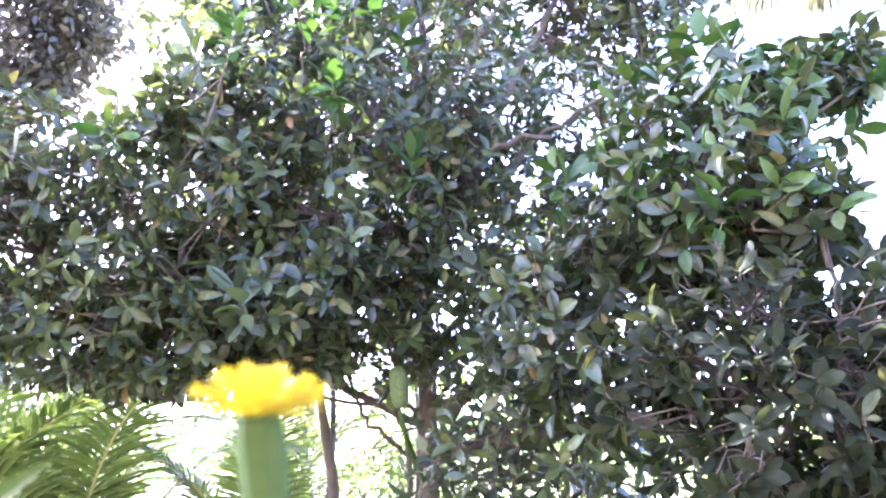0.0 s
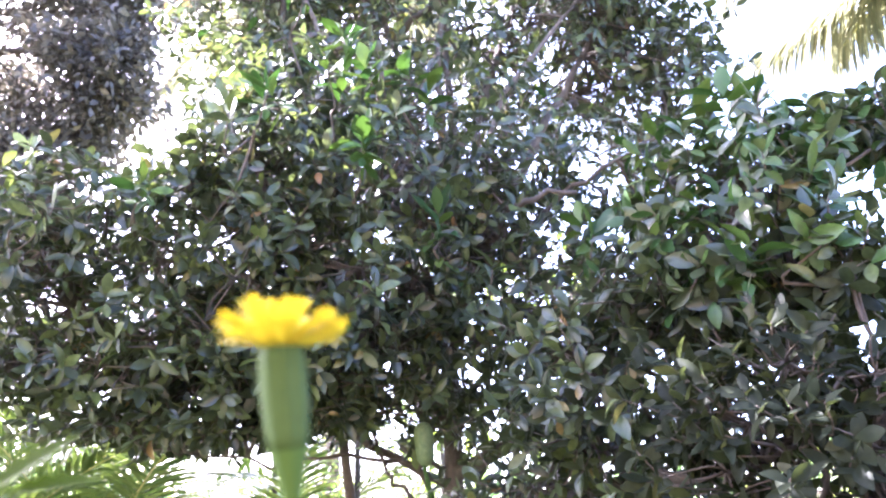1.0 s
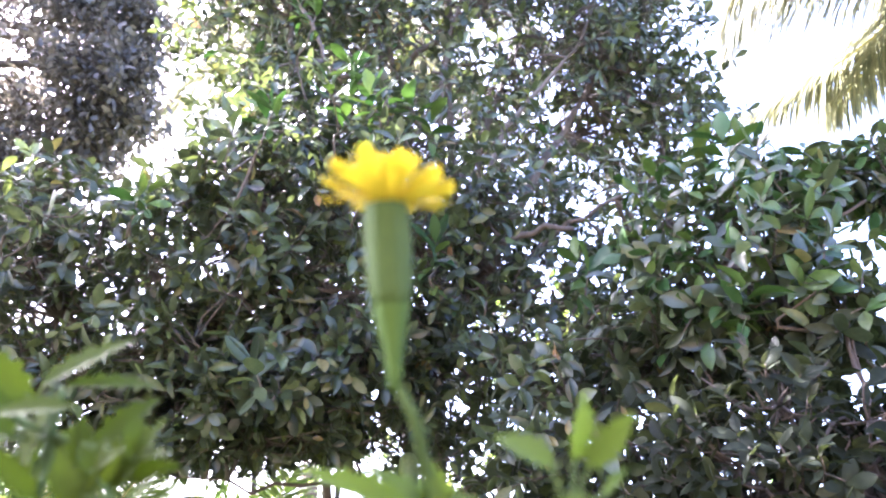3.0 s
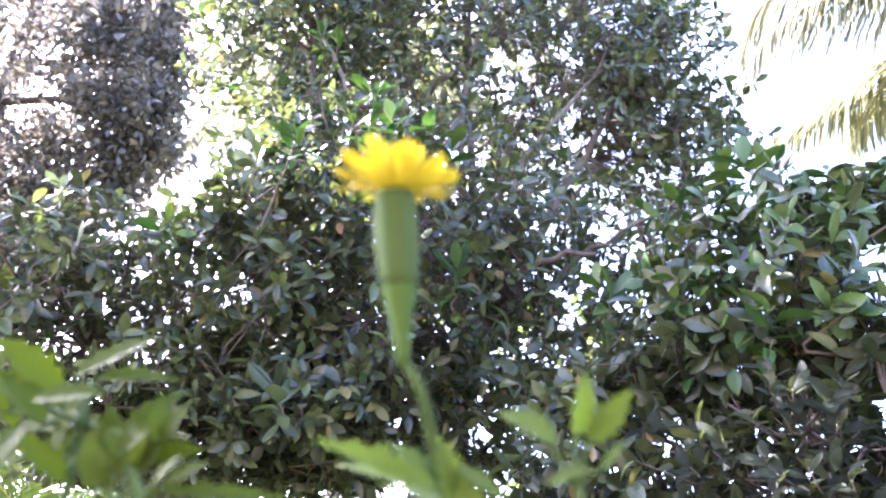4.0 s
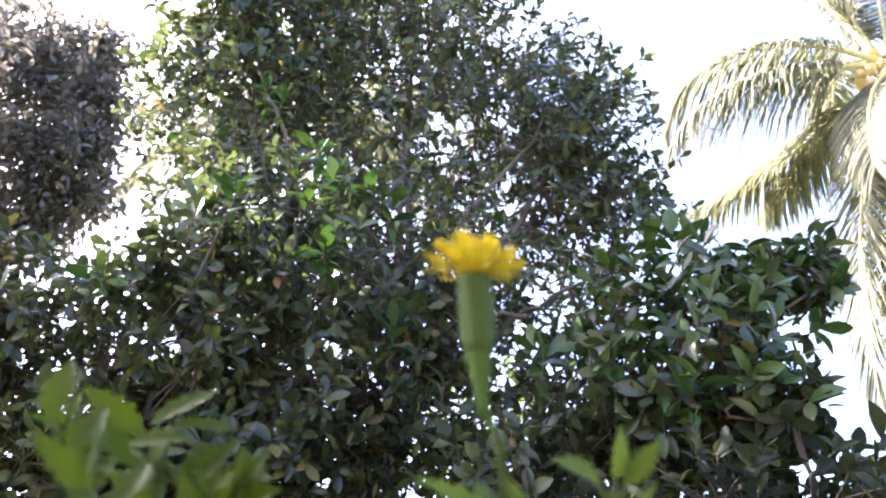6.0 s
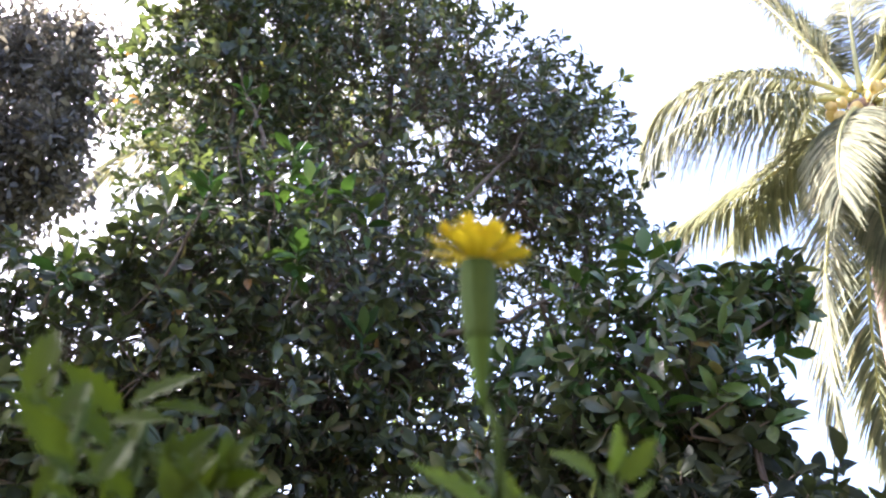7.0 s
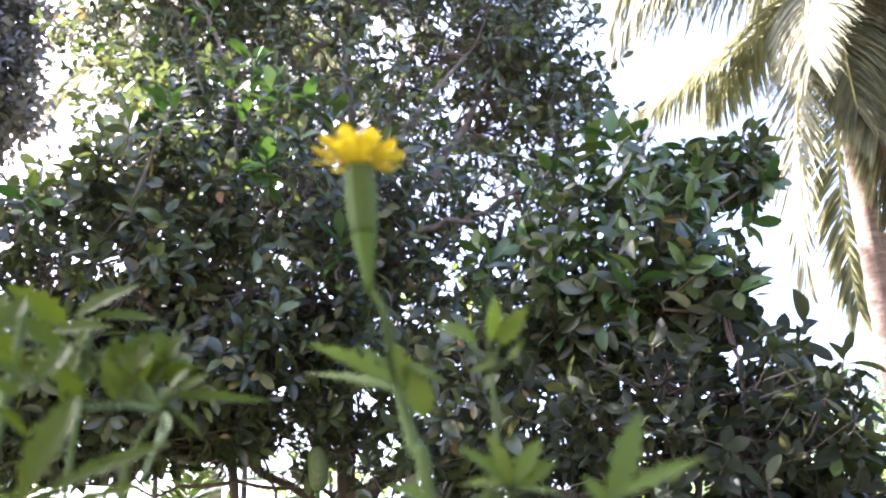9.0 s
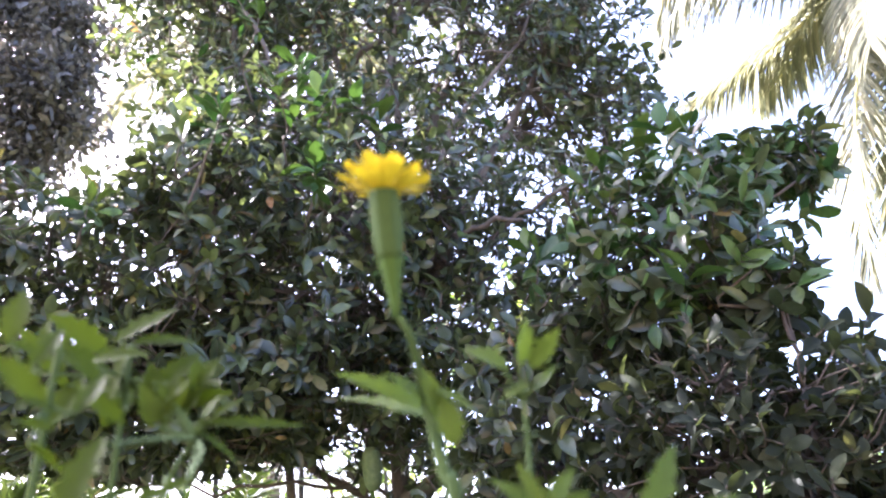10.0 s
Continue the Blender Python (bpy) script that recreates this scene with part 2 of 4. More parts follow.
# ---- the jackfruit tree ----
def rosettes(rng, tips, axes, count, size, spread=(30, 95)):
    """Leaves set spirally round each twig tip. Returns place, direction, normal and size of every leaf."""
    pos, along, normal, sizes = [], [], [], []
    for p, a in zip(tips, axes):
        n = rng.integers(*count)
        ref = unit(np.cross(a, rng.normal(size=3)))
        oth = np.cross(a, ref)
        for k in range(n):
            u = k / max(n - 1, 1)
            th = 2.4 * k + rng.normal(0, 0.3)
            rad = np.cos(th) * ref + np.sin(th) * oth
            ph = radians(spread[0] + (spread[1] - spread[0]) * u + rng.normal(0, 12))
            d = np.cos(ph) * a + np.sin(ph) * rad + np.array((0, 0, -0.1 - 0.42 * u))
            pos.append(p - a * u * 0.8 * size)
            along.append(d)
            normal.append(np.sin(ph) * a - np.cos(ph) * rad + rng.normal(0, 0.25, 3))
            sizes.append(size * rng.uniform(0.72, 1.18) * (0.75 + 0.35 * np.sin(np.pi * min(u + 0.25, 1))))
    return np.array(pos), unit(np.array(along)), np.array(normal), np.array(sizes)


def in_lobe(rng, centre, radii, n, hollow=0.45, bumpy=0.14):
    d = unit(rng.normal(size=(n, 3)))
    r = rng.uniform(hollow**3, 1, n) ** (1 / 3)
    lump = 1 + bumpy * (np.sin(d[:, 0] * 5.1 + centre[0] * 7) * np.cos(d[:, 2] * 4.3 + centre[2] * 5) + 0.8 * np.sin(d[:, 0] * 11 + d[:, 2] * 9 + centre[1] * 5) * np.sin(d[:, 1] * 8 + centre[2] * 3))
    return np.asarray(centre) + d * (r * lump)[:, None] * np.asarray(radii), d


# centre, radii, twig tips, leaf length
JACK_LOBES = [
    ((-0.15, 3.95, 3.75), (1.66, 0.95, 1.55), 1350, 0.088),
    ((-0.3, 3.9, 5.15), (1.1, 0.9, 0.8), 260, 0.095),
    ((-1.4, 3.5, 5.3), (0.75, 0.65, 0.75), 150, 0.095),
    ((-1.12, 3.45, 4.1), (0.62, 0.5, 0.9), 210, 0.11),
    ((1.12, 3.75, 3.7), (0.5, 0.5, 0.95), 105, 0.1),
    ((0.78, 3.75, 3.2), (0.85, 0.7, 0.9), 185, 0.09),
]
# the nearer and lower lobes
JACK_LOBES += [
    ((-0.4, 3.0, 2.15), (0.95, 0.65, 0.75), 430, 0.09),
    ((0.25, 3.2, 1.75), (0.8, 0.6, 0.55), 200, 0.09),
    ((-0.9, 2.75, 1.95), (0.48, 0.45, 0.52), 150, 0.094),
    ((-1.65, 2.95, 1.67), (0.85, 0.6, 0.44), 190, 0.088),
    ((-0.75, 2.9, 1.45), (0.7, 0.5, 0.28), 162, 0.088),
    ((-1.2, 2.85, 1.38), (1.1, 0.45, 0.22), 150, 0.088),
]
JACK_LOBES += [
    ((0.93, 2.36, 1.68), (0.46, 0.44, 0.47), 155, 0.105),
    ((1.44, 2.3, 2.06), (0.1, 0.15, 0.16), 24, 0.09),
    ((1.22, 2.3, 2.03), (0.2, 0.2, 0.12), 30, 0.095),
    ((1.08, 2.15, 1.5), (0.2, 0.25, 0.24), 32, 0.1),
    ((0.98, 2.0, 0.95), (0.52, 0.42, 0.4), 285, 0.078),
    ((0.5, 2.6, 1.25), (0.45, 0.4, 0.45), 143, 0.092),
    ((0.35, 2.9, 0.85), (0.5, 0.45, 0.3), 78, 0.088),
    ((-0.35, 3.2, 1.3), (0.7, 0.4, 0.22), 80, 0.085),
    ((-1.0943, 3.0117, 1.1889), (0.75, 0.4, 0.13), 120, 0.08),
    ((-1.4727, 2.6073, 1.8832), (0.5, 0.4, 0.24), 60, 0.09),
    ((-1.6321, 2.4308, 1.7673), (0.35, 0.4, 0.26), 34, 0.09),
    ((-1.0976, 2.6379, 1.9657), (0.2, 0.3, 0.18), 18, 0.1),
    ((0.1580, 3.2906, 1.1877), (0.3, 0.3, 0.2), 26, 0.07),
    ((-0.98, 3.2, 2.9), (0.2, 0.3, 0.3), 60, 0.095),
    ((0.65, 2.95, 2.2), (0.35, 0.3, 0.25), 34, 0.075),
    ((-0.5068, 3.1347, 1.3141), (0.5, 0.35, 0.14), 60, 0.07),
]
# thin places where the sky shows through: middle, half sizes, share of twigs that grow there
JACK_OPENINGS = [
    ((0.3687, 3.4079, 2.8479), (0.7, 1.4, 0.68), 0.5), ((0.78, 3.3, 2.78), (0.5, 1.4, 0.42), 0.68), ((0.6191, 2.9733, 1.7935), (0.22, 1.0, 0.2), 0.9), ((0.1693, 3.1436, 1.3356), (0.35, 0.9, 0.25), 0.75),
    ((-1.5133, 2.7838, 1.6657), (0.4, 0.8, 0.25), 0.85), ((-1.1366, 2.6499, 1.8989), (0.25, 0.8, 0.2), 0.45), ((0.7204, 2.5074, 1.8072), (0.12, 0.6, 0.25), 0.75),
    ((1.22, 2.3, 1.75), (0.26, 0.8, 0.3), 0.88), ((-1.2495, 2.8658, 2.6557), (0.22, 0.9, 0.2), 0.1), ((-1.322, 2.850, 2.431), (0.17, 0.9, 0.16), 0.08), ((-1.438, 3.200, 3.046), (0.2, 1.2, 0.25), 0.3), ((-1.1780, 2.6616, 2.5293), (0.16, 0.9, 0.34), 0.15), ((0.4469, 2.8164, 1.3008), (0.25, 0.7, 0.2), 0.85), ((-1.1818, 3.0363, 3.5007), (0.3, 0.7, 0.35), 0.6),
]
# shoots that stand out from the crown: place, leaf length, fresh or not
JACK_SHOOTS = [
    ((0.8232, 2.2646, 2.1190), 0.125, True), ((0.9945, 2.2610, 2.1147), 0.12, True), ((0.8025, 2.0777, 1.5440), 0.12, True), ((0.4531, 2.3846, 1.7175), 0.115, True),
    ((1.0130, 1.8937, 1.6237), 0.09, False), ((-0.0826, 2.5209, 1.8731), 0.12, True), ((-0.4974, 2.3427, 2.4144), 0.12, True), ((-0.3510, 2.3743, 2.4082), 0.11, True),
    ((-0.6816, 2.7030, 3.0588), 0.1, True), ((-0.6683, 2.2333, 2.2344), 0.11, True), ((-1.0688, 2.2169, 1.8735), 0.09, True), ((-0.3584, 2.3855, 2.0975), 0.12, True), ((-0.2018, 2.3998, 2.3975), 0.12, True),
]
JACK_SHOOTS += [
    ((-0.6420, 2.3426, 1.3381), 0.14, False), ((0.6092, 1.9791, 1.1369), 0.1, False), ((-0.7871, 2.1961, 2.1321), 0.105, False), ((0.1078, 2.4566, 1.6214), 0.13, False),
    ((-1.079, 2.600, 2.199), 0.105, False), ((-1.015, 2.600, 2.335), 0.11, False), ((-1.171, 2.500, 2.062), 0.09, False), ((-1.720, 3.400, 3.891), 0.1, False),
    ((1.2700, 1.9, 1.34), 0.1, False), ((1.1626, 1.95, 1.5), 0.1, False), ((1.36, 1.88, 1.24), 0.095, False), ((1.19, 1.92, 1.28), 0.1, False),
]
# limbs: the points that each runs through, and its thickness at both ends
JACK_LIMBS = [
    ([(-0.06, 3.46, 1.15), (-0.35, 3.4, 1.9), (-0.8, 3.4, 2.9), (-1.15, 3.45, 4.2)], 0.038, 0.012),
    ([(-0.06, 3.46, 1.7), (0.25, 3.5, 2.4), (0.65, 3.65, 3.2), (1.0, 3.75, 3.95)], 0.036, 0.011),
    ([(-0.07, 3.5, 2.2), (-0.3, 3.7, 2.9), (-0.55, 3.9, 3.8), (-0.7, 3.9, 4.9)], 0.034, 0.01),
    ([(-0.07, 3.55, 2.5), (0.15, 3.8, 3.2), (0.35, 3.95, 4.0), (0.4, 3.9, 5.0)], 0.03, 0.01),
]
JACK_LIMBS += [
    ([(-0.06, 3.46, 0.95), (-0.5, 3.25, 1.15), (-1.1, 3.05, 1.4), (-1.7, 2.95, 1.65), (-2.2, 2.9, 1.75)], 0.02, 0.008),
    ([(-0.06, 3.46, 1.2), (-0.4, 3.1, 1.6), (-0.75, 2.85, 2.0), (-0.95, 2.7, 2.35)], 0.03, 0.009),
    ([(-0.06, 3.46, 1.0), (0.35, 3.05, 1.2), (0.75, 2.6, 1.5), (1.05, 2.35, 1.95)], 0.036, 0.011),
    ([(-0.06, 3.46, 0.8), (0.4, 2.85, 0.9), (0.8, 2.3, 0.95), (1.15, 1.95, 1.1)], 0.034, 0.01),
    ([(-0.06, 3.46, 1.5), (0.05, 3.1, 1.8), (0.2, 2.8, 2.0), (0.45, 2.65, 2.0)], 0.026, 0.009),
    ([(-0.07, 3.46, 1.9), (-0.25, 3.1, 2.2), (-0.3, 2.8, 2.5)], 0.024, 0.009),
]
# thin bare boughs under the crown
JACK_LIMBS += [
    ([(-0.06, 3.46, 1.02), (-0.35, 3.3, 1.06), (-0.8, 3.15, 1.05), (-1.3, 3.1, 1.08)], 0.012, 0.004),
    ([(-0.06, 3.46, 0.72), (-0.22, 3.38, 0.9), (-0.34, 3.3, 1.0), (-0.42, 3.25, 1.2)], 0.013, 0.006),
    ([(-0.03, 3.46, 0.4), (0.06, 3.42, 0.9), (0.1, 3.38, 1.3), (0.16, 3.3, 1.7)], 0.016, 0.008),
    ([(-0.1, 3.46, 0.3), (-0.16, 3.42, 0.85), (-0.2, 3.36, 1.25), (-0.3, 3.3, 1.6)], 0.014, 0.007),
]
# boughs that part in the open middle of the crown
JACK_LIMBS += [
    ([(-0.11, 3.50, 2.49), (-0.10, 3.50, 2.80), (-0.30, 3.55, 3.16), (-0.40, 3.60, 3.43), (-0.57, 3.70, 4.04), (-0.71, 3.80, 4.84)], 0.032, 0.01),
    ([(-0.40, 3.60, 3.43), (-0.18, 3.50, 3.56), (0.01, 3.50, 3.86), (0.15, 3.50, 4.41)], 0.02, 0.008),
    ([(-0.10, 3.50, 2.80), (-0.12, 3.40, 3.10), (-0.08, 3.40, 3.52), (-0.02, 3.40, 4.03)], 0.02, 0.008),
    ([(0.11, 3.30, 2.33), (0.15, 3.20, 2.63), (0.31, 3.20, 2.93), (0.57, 3.30, 3.33), (0.73, 3.40, 3.77)], 0.018, 0.007),
    ([(-0.30, 3.50, 3.13), (-0.53, 3.30, 3.10), (-0.70, 3.20, 3.17), (-0.87, 3.20, 3.48), (-1.03, 3.30, 3.94)], 0.018, 0.008),
    ([(0.13, 3.00, 1.77), (0.26, 2.90, 1.93), (0.49, 2.80, 2.10), (0.69, 2.70, 2.21), (0.83, 2.60, 2.28)], 0.013, 0.006),
]


def jackfruit_tree():
    rng = np.random.default_rng(7)
    tree = set_out(thing("jackfruit_tree", "jackfruit tree with dense dark leathery leaves and grey branches", "tree", at=(-0.07, 3.46, 0)))
    base = np.array((-0.07, 3.46, 0.0))
    trunk = Bag()
    line = smooth_line([(-0.08, 3.47, 0), (-0.06, 3.46, 0.6), (-0.06, 3.46, 1.2), (-0.09, 3.48, 2.0), (-0.05, 3.6, 2.8), (-0.1, 3.75, 3.6), (-0.12, 3.85, 5.0)], 30)
    tube(trunk, line - base, np.interp(np.linspace(0, 1, 30), [0, 0.05, 0.3, 1], [0.07, 0.052, 0.044, 0.01]), 14, 0.05, rng)
    part("trunk", trunk, bark, tree)
    second = Bag()
    sl = smooth_line([(-0.52, 3.52, 0), (-0.48, 3.5, 0.6), (-0.55, 3.45, 1.1), (-0.62, 3.3, 1.7), (-0.6, 3.1, 2.2)], 18)
    tube(second, sl - base, np.linspace(0.034, 0.012, 18), 9, 0.05, rng)
    part("stem", second, bark, tree)
    nodes = [line[6:], sl[8:]]
    for pts, r0, r1 in JACK_LIMBS:
        ll = smooth_line(pts, 16)
        ll[1:-1] += rng.normal(0, 0.012, (14, 3))
        b = Bag()
        tube(b, ll - base, np.linspace(r0, r1, 16), 8, 0.05, rng)
        part("limb", b, bark, tree)
        nodes.append(ll[3:])
    nodes = np.concatenate(nodes)
    twigs = Bag()
    tips, axes, sizes = [], [], []
    for centre, radii, n, size in JACK_LOBES:
        n, size = int(n * (1.6 if centre[2] > 3 else 1.58)), size * (0.8 if centre[2] > 3 else 0.85)
        p, d = in_lobe(rng, centre, radii, n)
        keep = np.ones(n, bool)
        for middle, half, share in JACK_OPENINGS:
            inside = (((p - np.array(middle)) / np.array(half)) ** 2).sum(1) < 1
            keep &= ~inside | (rng.random(n) < share)
        p, d = p[keep], d[keep]
        n = len(p)
        a = unit(0.75 * d + np.array((0, 0, 0.45)) + rng.normal(0, 0.35, (n, 3)))
        hubs = p[:: 7] * 0.6 + np.asarray(centre) * 0.4
        for h in hubs:
            q = nodes[np.argmin(np.linalg.norm(nodes - h, axis=1))]
            m = (q + h) / 2 + rng.normal(0, 0.04, 3)
            tube(twigs, smooth_line([q, m, h], 7) - base, np.linspace(0.009, 0.0045, 7), 5)
        for t, ax in zip(p, a):
            h = hubs[np.argmin(np.linalg.norm(hubs - t, axis=1))]
            tube(twigs, smooth_line([h, (h + t) / 2 + rng.normal(0, 0.03, 3) - ax * 0.04, t + ax * 0.01], 5) - base, np.linspace(0.004, 0.002, 5), 4)
        tips.append(p)
        axes.append(a)
        sizes += [size] * n
    tips, axes, sizes = np.concatenate(tips), np.concatenate(axes), np.array(sizes)
    pos, along, normal, ls = [], [], [], []
    young = []
    for size in sorted(set(sizes)):
        some = sizes == size
        r = rosettes(rng, tips[some], axes[some], (7, 11), size)
        for store, got in zip((pos, along, normal, ls), r):
            store.append(got)
    pos, along, normal, ls = (np.concatenate(s) for s in (pos, along, normal, ls))
    # single shoots on the near side
    first_shoot = len(pos)
    for tip, size, new_growth in JACK_SHOOTS:
        tip = np.array(tip)
        ax = unit(np.array((0, -0.35, 0.9)) + rng.normal(0, 0.15, 3))
        many = 2 if new_growth else 1
        spots = tip + np.vstack([(0, 0, 0), np.clip(rng.normal(0, 0.07, (many - 1, 3)), -0.09, 0.09)])
        r = rosettes(rng, spots, unit(ax + rng.normal(0, 0.25, (many, 3))), (7, 11), size, (20, 92))
        q = tips[np.argmin(np.linalg.norm(tips - tip - np.array((0, 0.12, -0.2)), axis=1))]
        tube(twigs, smooth_line([q, q * 0.65 + tip * 0.35 + rng.normal(0, 0.05, 3), q * 0.3 + tip * 0.7 - ax * 0.07 + rng.normal(0, 0.03, 3), tip], 9) - base, np.linspace(0.006, 0.0025, 9), 5)
        pos, along, normal, ls = (np.concatenate([a, b]) for a, b in zip((pos, along, normal, ls), r))
        young += [new_growth] * len(r[0])
    # a small green fruit upright on its stalk beside the trunk
    spot = np.array((-0.1620, 3.0160, 1.0892))
    fruit = lathe([(-0.085, 0.008), (-0.08, 0.02), (-0.06, 0.032), (-0.02, 0.037), (0.03, 0.038), (0.06, 0.034), (0.078, 0.024), (0.085, 0.008)], 9, 0.04, 20)
    ob = part("young_fruit", fruit, fruit_skin, tree, "knobbly green young jackfruit")
    ob.matrix_basis = pose(*(spot - base), 4, -5, 0)
    stalk = Bag()
    tube(stalk, smooth_line([spot - (0, 0, 0.08), spot + np.array((0.03, 0.02, -0.2)), (-0.07, 3.44, spot[2] - 0.38)], 9) - base, np.linspace(0.009, 0.012, 9), 6)
    part("stalk", stalk, marigold_neck, tree)
    part("twigwork", twigs, bark, tree, kind="stuff")
    # fresh pale growth at a few shoots
    fresh = np.zeros(len(pos), bool)
    fresh[first_shoot:] = young
    top_side = (normal[:, 2] > 0.6) & (rng.random(len(pos)) < 0.02)
    # the sunny bough on the palm's side is full of fresh leaves
    sunny = (((pos - np.array((0.98, 2.25, 1.9))) / np.array((0.5, 0.5, 0.5))) ** 2).sum(1) < 1
    fresh |= top_side | (sunny & (rng.random(len(pos)) < 0.45))
    shapes = [leaf_shape(0.44, 0.3, 0.14), leaf_shape(0.5, 0.5, 0.36), leaf_shape(0.41, 0.2, -0.1), leaf_shape(0.38, 0.65, 0.5), leaf_shape(0.46, -0.2, 0.22)]
    kind = rng.integers(0, 5, len(pos))
    # the leaves on the side where one stands are single pieces
    reach = np.linalg.norm(pos - np.array((0.1, 0.0, 1.0)), axis=1)
    reach[first_shoot:] -= 1.0
    near = np.zeros(len(pos), bool)
    near[np.argsort(reach)[:300]] = True
    # the lowest bough's shade is put into darker leaf colours
    shaded = (((pos - np.array((1.15, 1.9, 0.95))) / np.array((0.85, 0.75, 0.55))) ** 2).sum(1) < rng.uniform(0.7, 1.3, len(pos))
    for name, pick, mat in (("foliage", ~near & ~fresh & ~shaded, jack_leaf), ("old_foliage", ~near & ~fresh & shaded, shaded_jack_leaf), ("young_foliage", ~near & fresh, young_leaf)):
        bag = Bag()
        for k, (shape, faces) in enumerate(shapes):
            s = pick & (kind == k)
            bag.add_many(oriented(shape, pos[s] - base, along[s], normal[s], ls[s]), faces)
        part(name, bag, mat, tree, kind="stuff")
    meshes = {}
    for k, (shape, faces) in enumerate(shapes):
        for f, mat in (("grown", jack_leaf_single), ("fresh", young_leaf_single), ("shaded", shaded_leaf_single)):
            b = Bag()
            b.add(shape, faces)
            meshes[k, f] = b.mesh("leaf", mat)
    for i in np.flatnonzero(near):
        ob = part("leaf", meshes[int(kind[i]), "fresh" if fresh[i] else "shaded" if shaded[i] else "grown"], None, tree)
        y = Vector(along[i]).normalized()
        x = y.cross(Vector(normal[i])).normalized()
        z = x.cross(y)
        m = Matrix((x, y, z)).transposed().to_4x4()
        ob.matrix_basis = Matrix.Translation(Vector(pos[i] - base)) @ m @ Matrix.Scale(float(ls[i]), 4)
    return tree


# ---- the small-leaved tree ----
def leafy_tree(name, label, base, trunk_pts, r0, lobes, leaf, size, material, seed, group=""):
    rng = np.random.default_rng(seed)
    base = np.array(base, float)
    tree = set_out(thing(name, label, "tree", group, at=base))
    b = Bag()
    line = smooth_line(trunk_pts, 14)
    tube(b, line, np.linspace(r0, r0 * 0.3, 14), 10, 0.05, rng)
    part("trunk", b, bark, tree)
    crown, twigs = Bag(), Bag()
    shape, faces = leaf_shape(0.46, 0.3, 0.2, ((0.0, 0.03), (0.4, 1.0), (0.75, 0.75), (1.0, 0.0)))
    for centre, radii, clumps in lobes:
        c = np.asarray(centre, float)
        q = line[np.argmin(np.linalg.norm(line - c, axis=1))]
        limb = Bag()
        tube(limb, smooth_line([q, (q + c) / 2 + rng.normal(0, 0.1, 3), c], 8), np.linspace(r0 * 0.4, r0 * 0.12, 8), 6)
        part("limb", limb, bark, tree)
        p, d = in_lobe(rng, c, radii, clumps, 0.35, 0.22)
        for t, ax in zip(p, d):
            h = c + (t - c) * 0.45
            tube(twigs, [h, (h + t) / 2 + rng.normal(0, 0.05, 3), t], [0.012 * size / 0.08, 0.008 * size / 0.08, 0.004 * size / 0.08], 3)
            n = leaf
            run = rng.uniform(-1, 0.25, n)[:, None]
            pos = t + unit(ax + rng.normal(0, 0.4, 3)) * run * size * 4 + rng.normal(0, size * 0.75, (n, 3))
            along = unit(ax * 0.5 + rng.normal(0, 0.6, (n, 3)) + np.array((0, 0, -0.55)))
            crown.add_many(oriented(shape, pos, along, rng.normal(0, 0.6, (n, 3)) + np.array((0, 0, 0.9)), size * rng.uniform(0.7, 1.25, n)), faces)
    part("twigwork", twigs, bark, tree, kind="stuff")
    part("crown", crown, material, tree, kind="stuff")
    return tree


